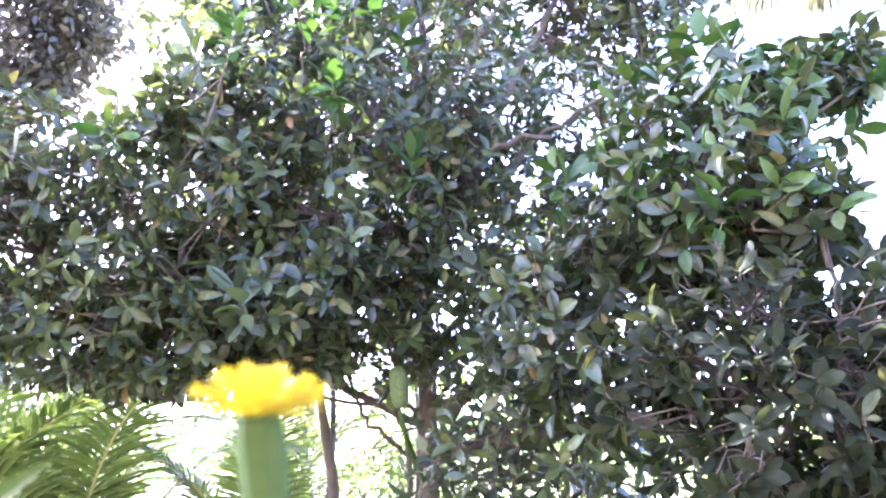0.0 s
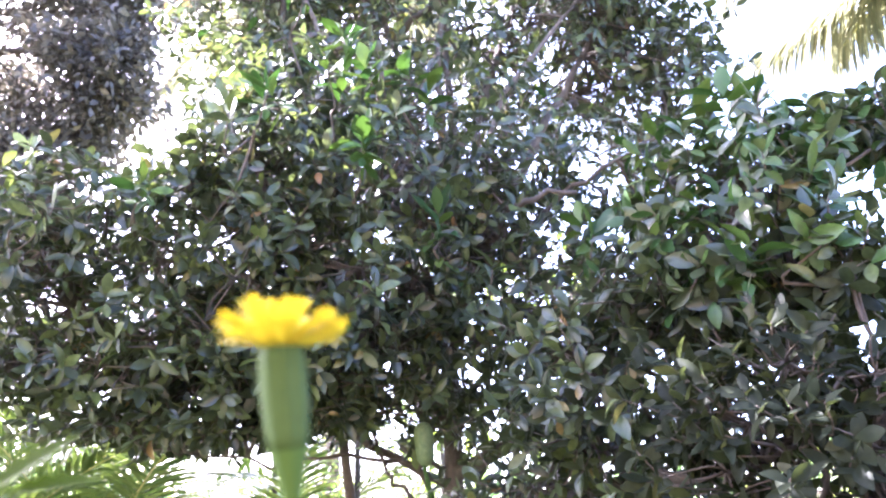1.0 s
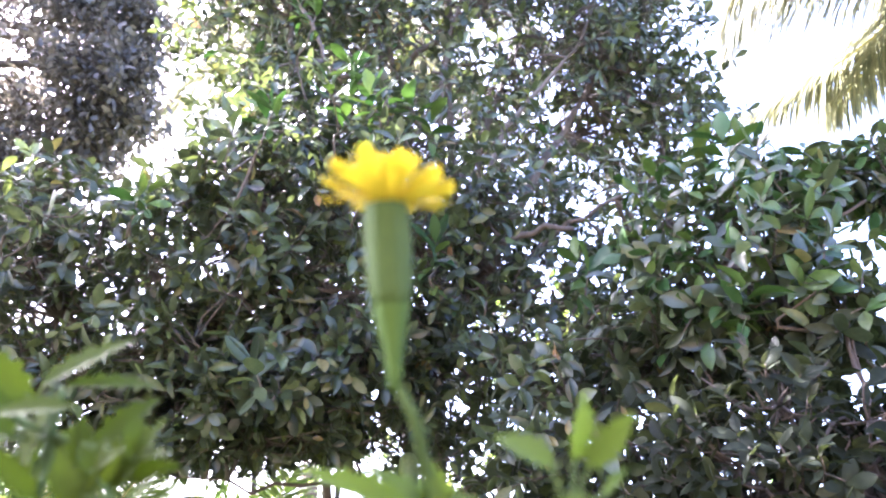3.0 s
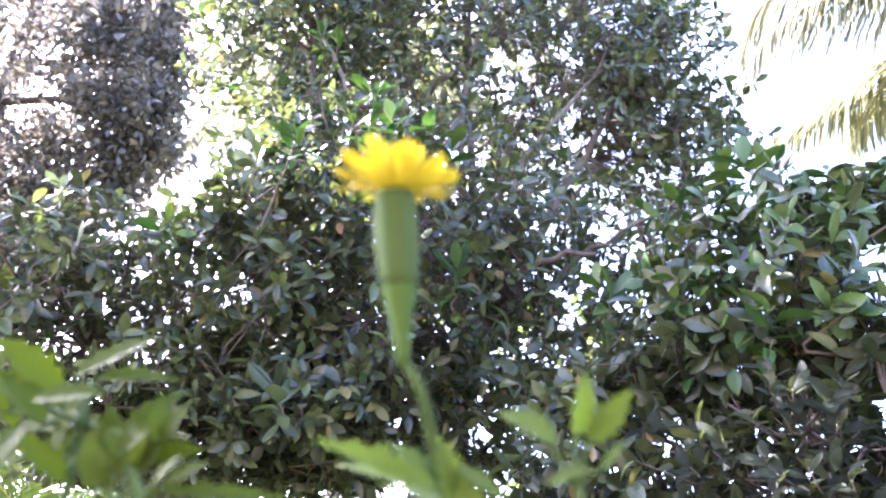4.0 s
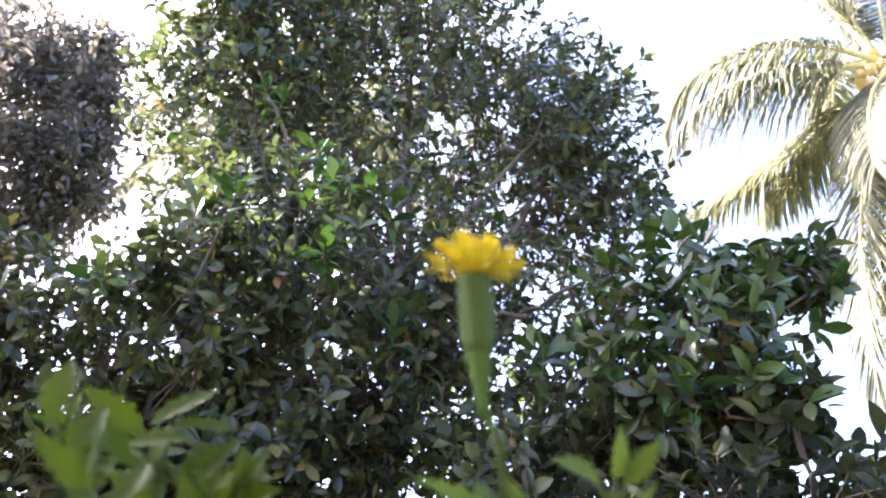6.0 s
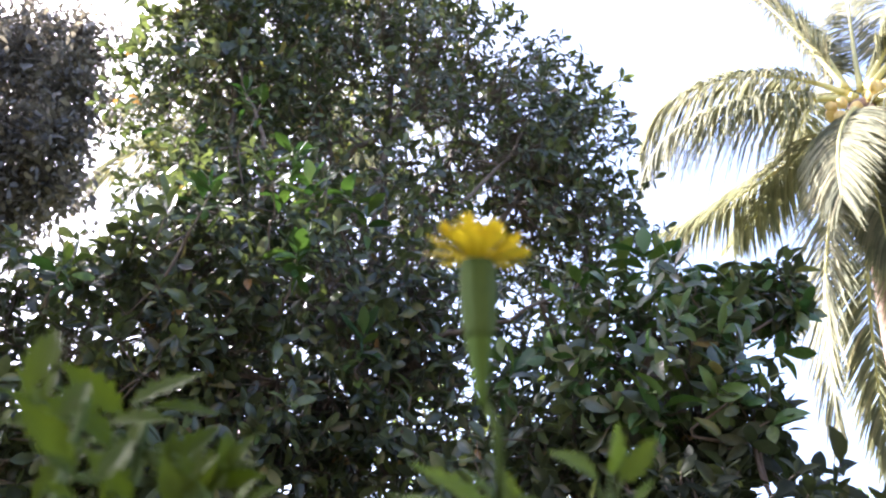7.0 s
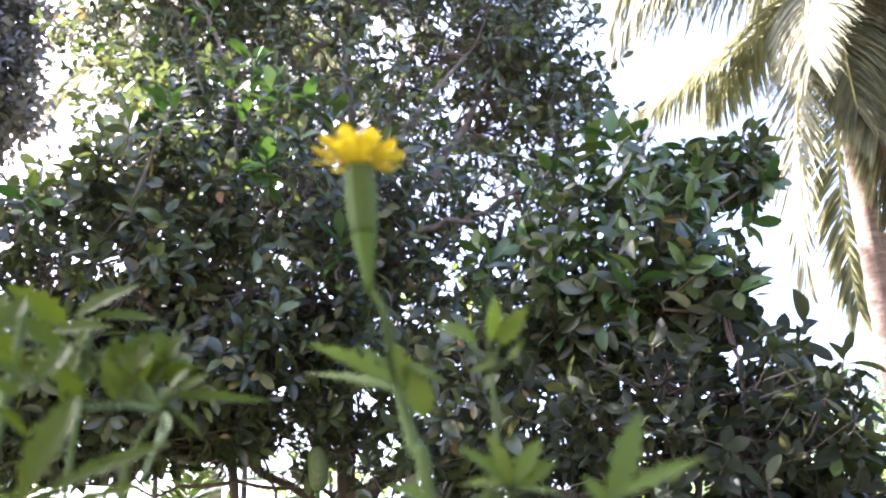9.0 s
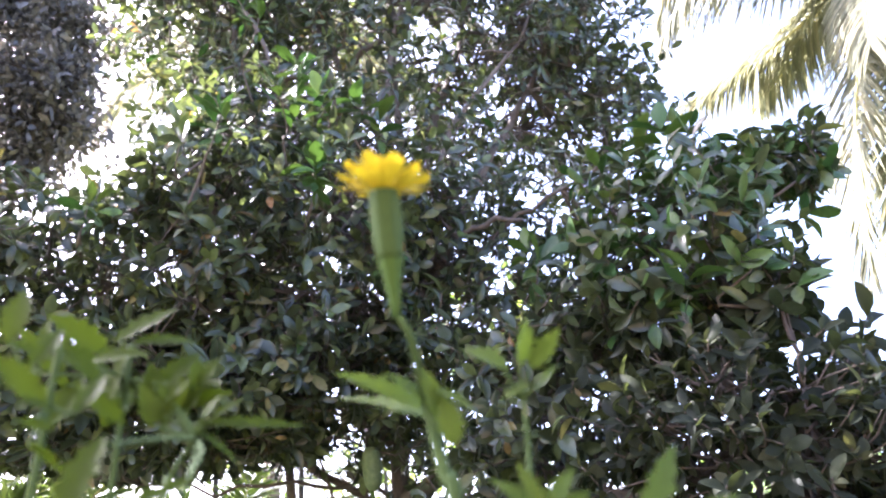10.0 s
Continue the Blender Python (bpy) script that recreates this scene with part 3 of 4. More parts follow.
# ---- palms ----
def frond(parent, rng, root, azimuth, rise, length, droop, material, leaflet, count=165, sway=0.0, thick=0.03, hang=1.15, slim=0.0135):
    """One feather leaf from root: azimuth in degrees from +y towards +x, rise above the level, droop bends it down."""
    n = 22
    u = np.linspace(0, 1, n)
    az = radians(azimuth) + sway * u**2
    el = radians(rise) - radians(droop) * u**1.3
    step = np.stack([np.sin(az) * np.cos(el), np.cos(az) * np.cos(el), np.sin(el)], 1) * length / (n - 1)
    line = np.asarray(root, float) + np.vstack([(0, 0, 0), np.cumsum(step[:-1], 0)])
    b = Bag()
    tube(b, line, np.interp(u, [0, 0.15, 1], [thick * 1.6, thick, thick * 0.2]), 6)
    rach = part("frond", b, rachis_mat if material is not dry_palm else dry_palm, parent)
    tang = unit(np.gradient(line, axis=0))
    lv = Bag()
    t = np.linspace(0, 1, 4)
    w = np.array([0.5, 1.0, 0.7, 0.02])
    for side in (-1, 1):
        for s in np.linspace(0.13, 0.995, count):
            s = min(max(s + rng.normal(0, 0.004), 0), 1)
            p = np.array([np.interp(s, u, line[:, k]) for k in range(3)])
            tg = unit(np.array([np.interp(s, u, tang[:, k]) for k in range(3)]))
            out = unit(np.cross(tg, (0, 0, 1.0)) + 1e-6) * side
            top = unit(np.cross(out, tg) * side)
            ln = leaflet * min(1.0, length / 2.9) * (0.45 + 0.55 * np.sin(np.pi * min(s * 0.85 + 0.18, 1))) * rng.uniform(0.85, 1.12)
            d0 = unit(out * (1.0 - 0.45 * s) + tg * (0.45 + 0.6 * s) + top * 0.18 + rng.normal(0, 0.07, 3))
            fall = hang * rng.uniform(0.75, 1.3)
            pts = p + np.outer(t * ln, d0) + np.outer(ln * fall * t**2, (0, 0, -1.0))
            dv = unit(np.gradient(pts, axis=0))
            wide = unit(np.cross(dv, top) + rng.normal(0, 0.15, 3))
            hw = slim * leaflet / 0.7 * w
            nrm = np.cross(wide, dv)
            left = pts - wide * hw[:, None] - nrm * hw[:, None] * 0.35
            right = pts + wide * hw[:, None] - nrm * hw[:, None] * 0.35
            v = np.concatenate([left, pts, right])
            f = []
            for i in range(3):
                f += [(i, i + 1, 4 + i + 1, 4 + i), (4 + i, 4 + i + 1, 8 + i + 1, 8 + i)]
            lv.add(v, f)
    part("frond_blade", lv, material, rach, kind="stuff")
    return rach


def nut(scale=1.0):
    b = Bag()
    for_rings, seg = 9, 10
    v = []
    for i in range(for_rings + 1):
        a = np.pi * i / for_rings
        r = np.sin(a) * (1 + 0.06 * np.cos(a))
        for j in range(seg):
            th = 2 * np.pi * j / seg
            lob = 1 + 0.06 * np.cos(3 * th)
            v.append((0.07 * r * lob * np.cos(th) * scale, 0.07 * r * lob * np.sin(th) * scale, 0.092 * np.cos(a) * scale))
    f = [(i * seg + j, i * seg + (j + 1) % seg, (i + 1) * seg + (j + 1) % seg, (i + 1) * seg + j) for i in range(for_rings) for j in range(seg)]
    b.add(v, f)
    return b


def coconut_palm(label, base, trunk_pts, fronds, seed, nuts=0, dead=(), leaflet=0.75, girth=1.0, slim=0.0135):
    rng = np.random.default_rng(seed)
    base = np.array(base, float)
    palm = set_out(thing("coconut_palm", label, "palm tree", at=base))
    line = smooth_line(trunk_pts, 60)
    b = Bag()
    rr = np.interp(np.linspace(0, 1, 60), [0, 0.08, 0.9, 1], [0.15, 0.105, 0.095, 0.115]) * girth * (1 + 0.05 * (np.arange(60) % 2))
    tube(b, line, rr, 14, 0.02, rng)
    part("trunk", b, palm_bark, palm)
    top = line[-1]
    for az, rise, length, droop, sway, hang in fronds:
        a = radians(az)
        root = top + np.array((np.sin(a) * 0.1, np.cos(a) * 0.1, 0.05 + 0.003 * rise))
        frond(palm, rng, root, az, rise, length, droop, palm_leaf, leaflet, sway=sway, hang=hang, slim=slim)
    for az, rise, length, droop in dead:
        a = radians(az)
        frond(palm, rng, top + np.array((np.sin(a) * 0.14, np.cos(a) * 0.14, -0.1)), az, rise, length, droop, dry_palm, leaflet * 0.75, count=130, hang=1.0)
    data = nut().mesh("coconut", nut_mat) if nuts else None
    for k in range(nuts):
        a = 2 * np.pi * k / nuts + rng.normal(0, 0.2)
        ob = part("coconut", data, None, palm)
        ob.location = top + np.array((np.sin(a) * rng.uniform(0.2, 0.34), np.cos(a) * rng.uniform(0.2, 0.34), rng.uniform(-0.3, 0.08)))
        ob.rotation_euler = (rng.uniform(-0.6, 0.6), rng.uniform(-0.6, 0.6), a)
        ob.scale = (1, 1, 1) if k % 3 else (0.8, 0.8, 0.8)
    return palm


# ---- marigolds ----
def petal_mesh(curve, broad):
    """A strap-like ray one unit long, widening to a notched, slightly cupped tip."""
    t = np.array([0, 0.25, 0.5, 0.75, 0.9, 1.0])
    w = np.array([0.08, 0.13, 0.2, 0.27, 0.26, 0.17]) * 0.5 * broad
    z = curve * t**2
    v = []
    for i in range(6):
        tip = i == 5
        v += [(-w[i], t[i], z[i] + w[i] * 0.3), (-w[i] * 0.45, t[i] + 0.03 * tip, z[i]), (0, t[i] - 0.05 * tip, z[i] + w[i] * 0.15), (w[i] * 0.45, t[i] + 0.03 * tip, z[i]), (w[i], t[i], z[i] + w[i] * 0.3)]
    f = [(i * 5 + j, i * 5 + j + 1, (i + 1) * 5 + j + 1, (i + 1) * 5 + j) for i in range(5) for j in range(4)]
    b = Bag()
    b.add(v, f)
    return b.mesh("petal", petal_mat)


def serrate_leaflet(material):
    """A narrow toothed leaflet one unit long."""
    t = np.linspace(0, 1, 12)
    w = np.interp(t, [0, 0.1, 0.35, 0.6, 0.85, 1], [0.02, 0.08, 0.14, 0.13, 0.06, 0.0])
    tooth = np.where(np.arange(12) % 2, 0.72, 1.12)
    v = []
    for i in range(12):
        zz = -0.1 * t[i] ** 2
        ww = w[i] * tooth[i]
        v += [(-ww, t[i], zz + ww * 0.35), (0, t[i], zz), (ww, t[i], zz + ww * 0.35)]
    f = [(i * 3 + j, i * 3 + j + 1, i * 3 + j + 4, i * 3 + j + 3) for i in range(11) for j in range(2)]
    b = Bag()
    b.add(v, f)
    return b.mesh("leaflet", material)


LEAFLET, DARK_LEAFLET = serrate_leaflet(marigold_leaf), serrate_leaflet(dark_marigold_leaf)


def feather_leaf(parent, rng, node, leaflets, origin, mesh):
    """A feather-cut leaf: thin stalks from a node of the stem to toothed leaflets, each with its foot, tip and width."""
    node, origin = np.array(node, float), np.array(origin, float)
    # a broad leaflet is cut into a narrow middle and two pairs of side lobes
    cut = []
    for foot, tip, wide in leaflets:
        foot, tip = np.array(foot), np.array(tip)
        if wide < 0.0135:
            cut.append((foot, tip, wide))
            continue
        ax = tip - foot
        aside = unit(np.cross(ax, (0.05, -0.8, 0.55)))
        cut.append((foot, tip, wide * 0.55))
        for u in (0.22, 0.5):
            for side in (-1, 1):
                p = foot + ax * (u + rng.uniform(-0.06, 0.06))
                reach = np.linalg.norm(ax) * (0.62 - 0.35 * u) * rng.uniform(0.85, 1.15)
                cut.append((p, p + reach * unit(unit(ax) * 0.8 + aside * side * 0.62 + rng.normal(0, 0.12, 3)), wide * rng.uniform(0.36, 0.46)))
    leaflets = cut
    b = Bag()
    for foot, tip, wide in leaflets:
        foot = np.array(foot)
        mid = (node + foot) / 2 + rng.normal(0, 0.0006, 3)
        tube(b, smooth_line([node, mid, foot + (np.array(tip) - foot) * 0.1], 6) - origin, np.linspace(0.0009, 0.0005, 6), 5)
    leaf = part("leaf", b, marigold_stem, parent)
    for foot, tip, wide in leaflets:
        foot = np.array(foot)
        d = np.array(tip) - foot
        long = np.linalg.norm(d)
        y = d / long
        x = unit(np.cross(y, np.array((0.05, -0.8, 0.55)) + rng.normal(0, 0.2, 3)))
        z = np.cross(x, y)
        ob = part("leaflet", mesh, None, leaf)
        m = Matrix((Vector(x), Vector(y), Vector(z))).transposed().to_4x4()
        k = wide / 0.28
        ob.matrix_basis = Matrix.Translation(Vector(foot - origin)) @ m @ Matrix.Diagonal((k, long, k, 1))
    return leaf


def flower_head(parent, rng, at, axis, size=1.0):
    """The green cup and the yellow rays, about the given axis."""
    turn = Vector(axis).to_track_quat("Z", "Y").to_matrix().to_4x4()
    level = Matrix.Translation(Vector(at)) @ Vector((0.02, axis[1] * 0.85, axis[2])).to_track_quat("Z", "Y").to_matrix().to_4x4() @ Matrix.Scale(size, 4)
    place = Matrix.Translation(Vector(at)) @ turn @ Matrix.Scale(size, 4)
    cup = lathe([(-0.0245, 0.003), (-0.0243, 0.00468), (-0.021, 0.00512), (-0.017, 0.00552), (-0.012, 0.0058), (-0.007, 0.0058), (-0.002, 0.00555), (0.001, 0.0053), (0.0015, 0.00282)], 8, 0.05, 32)
    neck = lathe([(-0.045, 0.0015), (-0.041, 0.00179), (-0.036, 0.00235), (-0.0315, 0.0032), (-0.0275, 0.0040), (-0.0245, 0.00462), (-0.0232, 0.00475), (-0.0226, 0.004)], 8, 0.05, 32)
    cup_ob = part("flower_cup", cup, marigold_stem, parent, "smooth ribbed green cup")
    cup_ob.matrix_basis = place
    neck_ob = part("flower_neck", neck, marigold_neck, parent, "deep green tapering neck")
    neck_ob.matrix_basis = place
    # whorls of rays: number, least and greatest rise, length, set-in of the foot
    meshes = [petal_mesh(c, w) for c, w in ((-0.1, 1.0), (0.02, 1.15), (-0.02, 0.85))]
    k = 0
    for many, low, high, long, foot in ((15, 8, 22, 0.0128, 0.0042), (14, 24, 38, 0.0136, 0.0034), (13, 38, 54, 0.0138, 0.0026), (12, 54, 72, 0.0134, 0.0016), (7, 68, 84, 0.0118, 0.0006)):
        for i in range(many):
            ob = part("petal", meshes[k % 3], None, parent)
            s = long * rng.uniform(0.86, 1.1)
            turn_by = 360 * (i + rng.uniform(-0.3, 0.3)) / many + 17 * k / 60
            ob.matrix_basis = level @ pose(0, 0, 0, 0, 0, turn_by) @ pose(0, foot, 0.001, rng.uniform(low, high), rng.normal(0, 14), rng.normal(0, 5)) @ Matrix.Diagonal((s * 1.05, s, s, 1))
            k += 1


def marigold(label, stem_pts, leaves, seed, head=None, side_stems=(), leaflet=None):
    """A plant from its stem's points, top first, its leaves (a node and the leaflets there) and side stems."""
    rng = np.random.default_rng(seed)
    base = np.array(stem_pts[-1], float)
    plant = thing("marigold", label, "flower plant", "marigolds in the bed", at=base)
    b = Bag()
    tube(b, smooth_line(stem_pts, 40) - base, np.interp(np.linspace(0, 1, 40), [0, 0.25, 0.5, 1], [0.0013, 0.0016, 0.0024, 0.004]) * (1 if head else 0.65), 8)
    part("stem", b, marigold_stem, plant)
    for pts in side_stems:
        b = Bag()
        tube(b, smooth_line(pts, 20) - base, np.linspace(0.0008, 0.0019, 20), 7)
        part("side_stem", b, marigold_stem, plant)
    if head:
        flower_head(plant, rng, np.array(head[0]) - base, head[1], 1.0)
    for node, leaflets in leaves:
        feather_leaf(plant, rng, node, leaflets, base, leaflet or LEAFLET)
    return plant


# ---- the place ----
jackfruit_tree()
BROAD_LOBES = [((0.0, 0, 5.7), (1.6, 1.5, 1.9), 190), ((0.95, -0.3, 4.35), (0.6, 0.7, 0.5), 52), ((1.5, -0.2, 4.75), (0.55, 0.6, 0.45), 50), ((1.85, -0.2, 5.3), (0.42, 0.6, 0.4), 34), ((1.35, -0.3, 5.35), (0.6, 0.6, 0.5), 50),
     ((1.75, -0.2, 5.95), (0.5, 0.6, 0.42), 42), ((1.1, -0.2, 6.3), (0.7, 0.7, 0.6), 56), ((1.5, 0, 6.75), (0.55, 0.6, 0.45), 40), ((0.8, 0, 7.2), (1.1, 1.0, 0.8), 80), ((-1.2, -0.5, 4.2), (1.4, 1.2, 1.1), 120)]
BROAD_LOBES += [((1.9, -0.2, 4.8), (0.34, 0.5, 0.26), 24), ((1.55, -0.2, 4.3), (0.4, 0.5, 0.28), 30), ((1.1, -0.2, 4.05), (0.6, 0.6, 0.28), 48)]
# the first three lobes, out of view, are added to shade the flower
BROAD_LOBES += [((1.3, -4.1, 5.5), (1.5, 1.35, 1.2), 340), ((0.3, -2.2, 5.3), (1.4, 1.3, 1.2), 130), ((0.2, -3.4, 4.2), (1.3, 1.2, 0.9), 110), ((0.7, -0.2, 3.95), (0.85, 0.8, 0.42), 90), ((0.2, -0.2, 3.6), (1.0, 0.9, 0.6), 90), ((1.0, -0.2, 3.25), (0.9, 0.8, 0.5), 90), ((-0.6, -0.3, 3.1), (1.0, 0.8, 0.6), 80)]
leafy_tree("broadleaf_tree", "tall dark broadleaf tree with dense small drooping leaves", (-5.3, 6.6, 0),
    [(0, 0, 0), (0.1, 0, 2), (0, 0.1, 4), (-0.1, 0, 6), (0, 0, 7.6)], 0.15,
    BROAD_LOBES,
    26, 0.102, dense_leaf, 11)

VIEW = 39.0     # azimuth in which the palm stands
# azimuth, rise, length, droop, sideways bend, fall of the leaflets
PALM_FRONDS = [(VIEW - 105, 42, 2.75, 122, 0.0, 1.3), (VIEW - 117, 7, 2.68, 72, -0.42, 1.3), (VIEW - 64, -14, 2.73, -17, -0.23, 0.8), (VIEW - 48, -7, 2.41, 5, 0.02, 0.8),
     (VIEW + 199, -41, 2.24, 36, -0.13, 0.7), (VIEW + 221, -61, 3.8, 29, 0.45, 0.35), (VIEW - 22, -54, 3.66, 35, -0.39, 0.4), (VIEW + 153, -81, 2.74, 31, -0.15, 0.5), (VIEW + 192, -66, 2.1, 18, 0.05, 0.6), (VIEW + 185, -74, 2.3, 8, 0.0, 0.5), (VIEW + 129, -40, 2.8, 45, 0.3, 0.8), (VIEW + 21, 78, 2.93, 28, -0.5, 0.6)]
PALM_FRONDS += [(VIEW + 42, 46, 2.7, 2, -0.27, 0.6), (VIEW + 98, 42, 3.5, 28, 0.0, 0.8), (VIEW + 75, 62, 3.4, 45, 0.0, 0.6), (VIEW + 95, 5, 3.3, 70, 0.0, 1.0), (VIEW + 140, -30, 3.2, 50, 0.0, 0.9), (VIEW + 60, -20, 3.2, 55, 0.0, 1.0), (VIEW + 118, -45, 3.2, 45, 0.0, 0.8), (VIEW - 20, 50, 3.0, 60, 0.0, 0.5), (VIEW - 60, 80, 2.6, 18, 0.0, 0.45), (VIEW - 95, 74, 2.5, 12, 0.0, 0.45), (VIEW + 98, 56, 2.6, 45, 0.0, 0.5), (VIEW + 70, 68, 2.8, 30, 0.0, 0.5)]
coconut_palm("tall coconut palm with arching sunlit fronds and yellow nuts", (4.56, 5.98, 0),
    [(0, 0, 0), (0.12, -0.09, 2.6), (0.25, -0.2, 4.67), (0.42, -0.33, 6.55)],
    PALM_FRONDS,
    5, nuts=22, dead=[(VIEW + 128, -66, 2.6, 20), (VIEW + 112, -64, 2.6, 20), (VIEW + 100, -72, 2.8, 14), (VIEW + 140, -78, 2.4, 8), (VIEW + 85, -74, 2.6, 10), (VIEW + 140, -86, 3.1, 4), (VIEW + 115, -84, 3.2, 5), (VIEW + 95, -82, 3.0, 6)], girth=1.15)
coconut_palm("coconut palm standing behind the jackfruit tree", (-1.6, 8.8, 0),
    [(0, 0, 0), (0, 0, 3), (-0.12, -0.08, 5.6), (-0.24, -0.17, 8.04)],
    [(-88, -18, 2.85, 52, -0.17, 0.9), (-111, -45, 2.6, 21, -0.05, 0.7), (-70, 30, 3.0, 70, 0.0, 1.0), (150, 30, 3.2, 90, 0.0, 1.1), (90, 25, 3.4, 90, 0.0, 1.1), (30, 40, 3.4, 80, 0.0, 1.1), (60, 0, 3.4, 70, 0.0, 1.1), (200, 10, 3.0, 80, 0.0, 1.1), (-20, 60, 3.3, 70, 0.0, 1.1), (120, -20, 3.0, 60, 0.0, 1.0)],
    6, slim=0.0095)

for k, (x, y, h, r) in enumerate([(11.2, 15.9, 5.0, 1.9), (14.0, 15.2, 5.6, 2.2), (8.6, 17.5, 4.0, 1.7)]):
    leafy_tree("background_tree", "pale hazy broadleaf tree far off behind the garden", (x, y, 0), [(0, 0, 0), (0.1, 0, h * 0.5), (0, 0.1, h)], 0.14,
        [((0, 0, h * 0.72), (r, r, h * 0.3), 130), ((r * 0.5, -0.3, h * 0.45), (r * 0.7, r * 0.7, h * 0.22), 60), ((-r * 0.5, 0.2, h * 0.45), (r * 0.7, r * 0.7, h * 0.25), 60)],
        14, 0.15, far_leaf, 30 + k, "trees in the distance")

# sunlit shrubs and the low line of woods beyond the tree
shrub_leaf = leaf_material("shrub_leaf", [(0, (0.045, 0.075, 0.022)), (0.6, (0.08, 0.12, 0.035)), (1, (0.15, 0.17, 0.06))], (1.9, 2.0, 1.1), 0.4, rough=0.5, grain=30)
for k, (x, y, h, r) in enumerate([(-3.6, 7.2, 1.5, 0.9), (-1.9, 8.4, 1.9, 0.9), (-0.4, 7.6, 1.75, 0.9), (1.2, 8.2, 1.7, 0.9), (2.9, 7.4, 1.6, 1.0), (4.4, 9.5, 1.9, 1.2), (3.0, 4.6, 1.3, 0.7), (-0.9, 10.5, 1.7, 1.1), (6.6, 9.0, 2.0, 1.2), (2.1, 3.4, 0.9, 0.5)]):
    leafy_tree("shrub", "sunlit leafy garden shrub on dry earth", (x, y, 0), [(0, 0, 0), (0.04, 0, h * 0.4), (0, 0.03, h * 0.8)], 0.03,
        [((0, 0, h * 0.62), (r, r * 0.8, h * 0.4), 60), ((r * 0.4, -0.1, h * 0.35), (r * 0.6, r * 0.6, h * 0.3), 26), ((-r * 0.4, 0.1, h * 0.35), (r * 0.6, r * 0.6, h * 0.3), 26)],
        12, 0.085, shrub_leaf, 60 + k, "shrubs beyond the tree")

for k, (x, y, h) in enumerate([(-1.35, 5.2, 2.9), (-0.75, 4.9, 3.2), (0.3, 5.4, 3.0), (0.75, 4.7, 2.8), (-0.25, 6.2, 3.1)]):
    leafy_tree("sapling", "slim grey sapling with sparse leaves under the big tree", (x, y, 0), [(0, 0, 0), (0.05, 0, h * 0.35), (-0.04, 0.03, h * 0.7), (0.03, 0, h)], 0.026,
        [((0.05, 0, h * 0.82), (0.45, 0.4, 0.5), 26), ((-0.2, 0.1, h * 0.5), (0.4, 0.35, 0.35), 9)],
        9, 0.085, shrub_leaf, 80 + k, "saplings behind the tree")


def far_woods():
    rng = np.random.default_rng(90)
    n = 9000
    az = rng.uniform(-1.3, 1.3, n)
    d = rng.uniform(48, 66, n)
    top = 3.4 + 1.2 * np.sin(az * 9) + 0.9 * np.sin(az * 23 + 1) + 0.6 * np.sin(az * 51)
    z = LOW + rng.uniform(0, 1, n) ** 0.8 * top
    pos = np.stack([np.sin(az) * d, np.cos(az) * d, z], 1)
    shape, faces = leaf_shape(0.7, 0.2, 0.2, ((0.0, 0.03), (0.4, 1.0), (0.75, 0.75), (1.0, 0.0)))
    b = Bag()
    b.add_many(oriented(shape, pos, rng.normal(size=(n, 3)), rng.normal(size=(n, 3)), rng.uniform(0.35, 0.8, n)), faces)
    ob = new("far_woods", b.mesh("far_woods", far_leaf))
    tagged(ob, "pale low line of woods in the distance", "woods", kind="stuff")


far_woods()

# feathery palm shrubs lit by the sun beyond the bed
def palm_shrub(base, n, length, seed):
    rng = np.random.default_rng(seed)
    shrub = set_out(thing("areca_palm", "low clump of sunlit yellow-green feathery palm fronds", "palm shrub", "palm shrubs", at=base))
    for k in range(n):
        frond(shrub, rng, (rng.normal(0, 0.06), rng.normal(0, 0.06), 0.02), 360 * k / n + rng.uniform(-20, 20), rng.uniform(58, 80), length * rng.uniform(0.8, 1.1), rng.uniform(50, 85), areca_leaf, length * 0.24 * max(1.0, 2.9 / length), count=48, thick=0.01, hang=0.3, slim=0.0135)


palm_shrub((-2.2, 4.6, 0), 13, 2.3, 41)
palm_shrub((-1.2, 5.0, 0), 10, 1.6, 42)
palm_shrub((-2.9, 4.3, 0), 12, 2.2, 43)
palm_shrub((-3.3, 5.2, 0), 12, 2.5, 44)

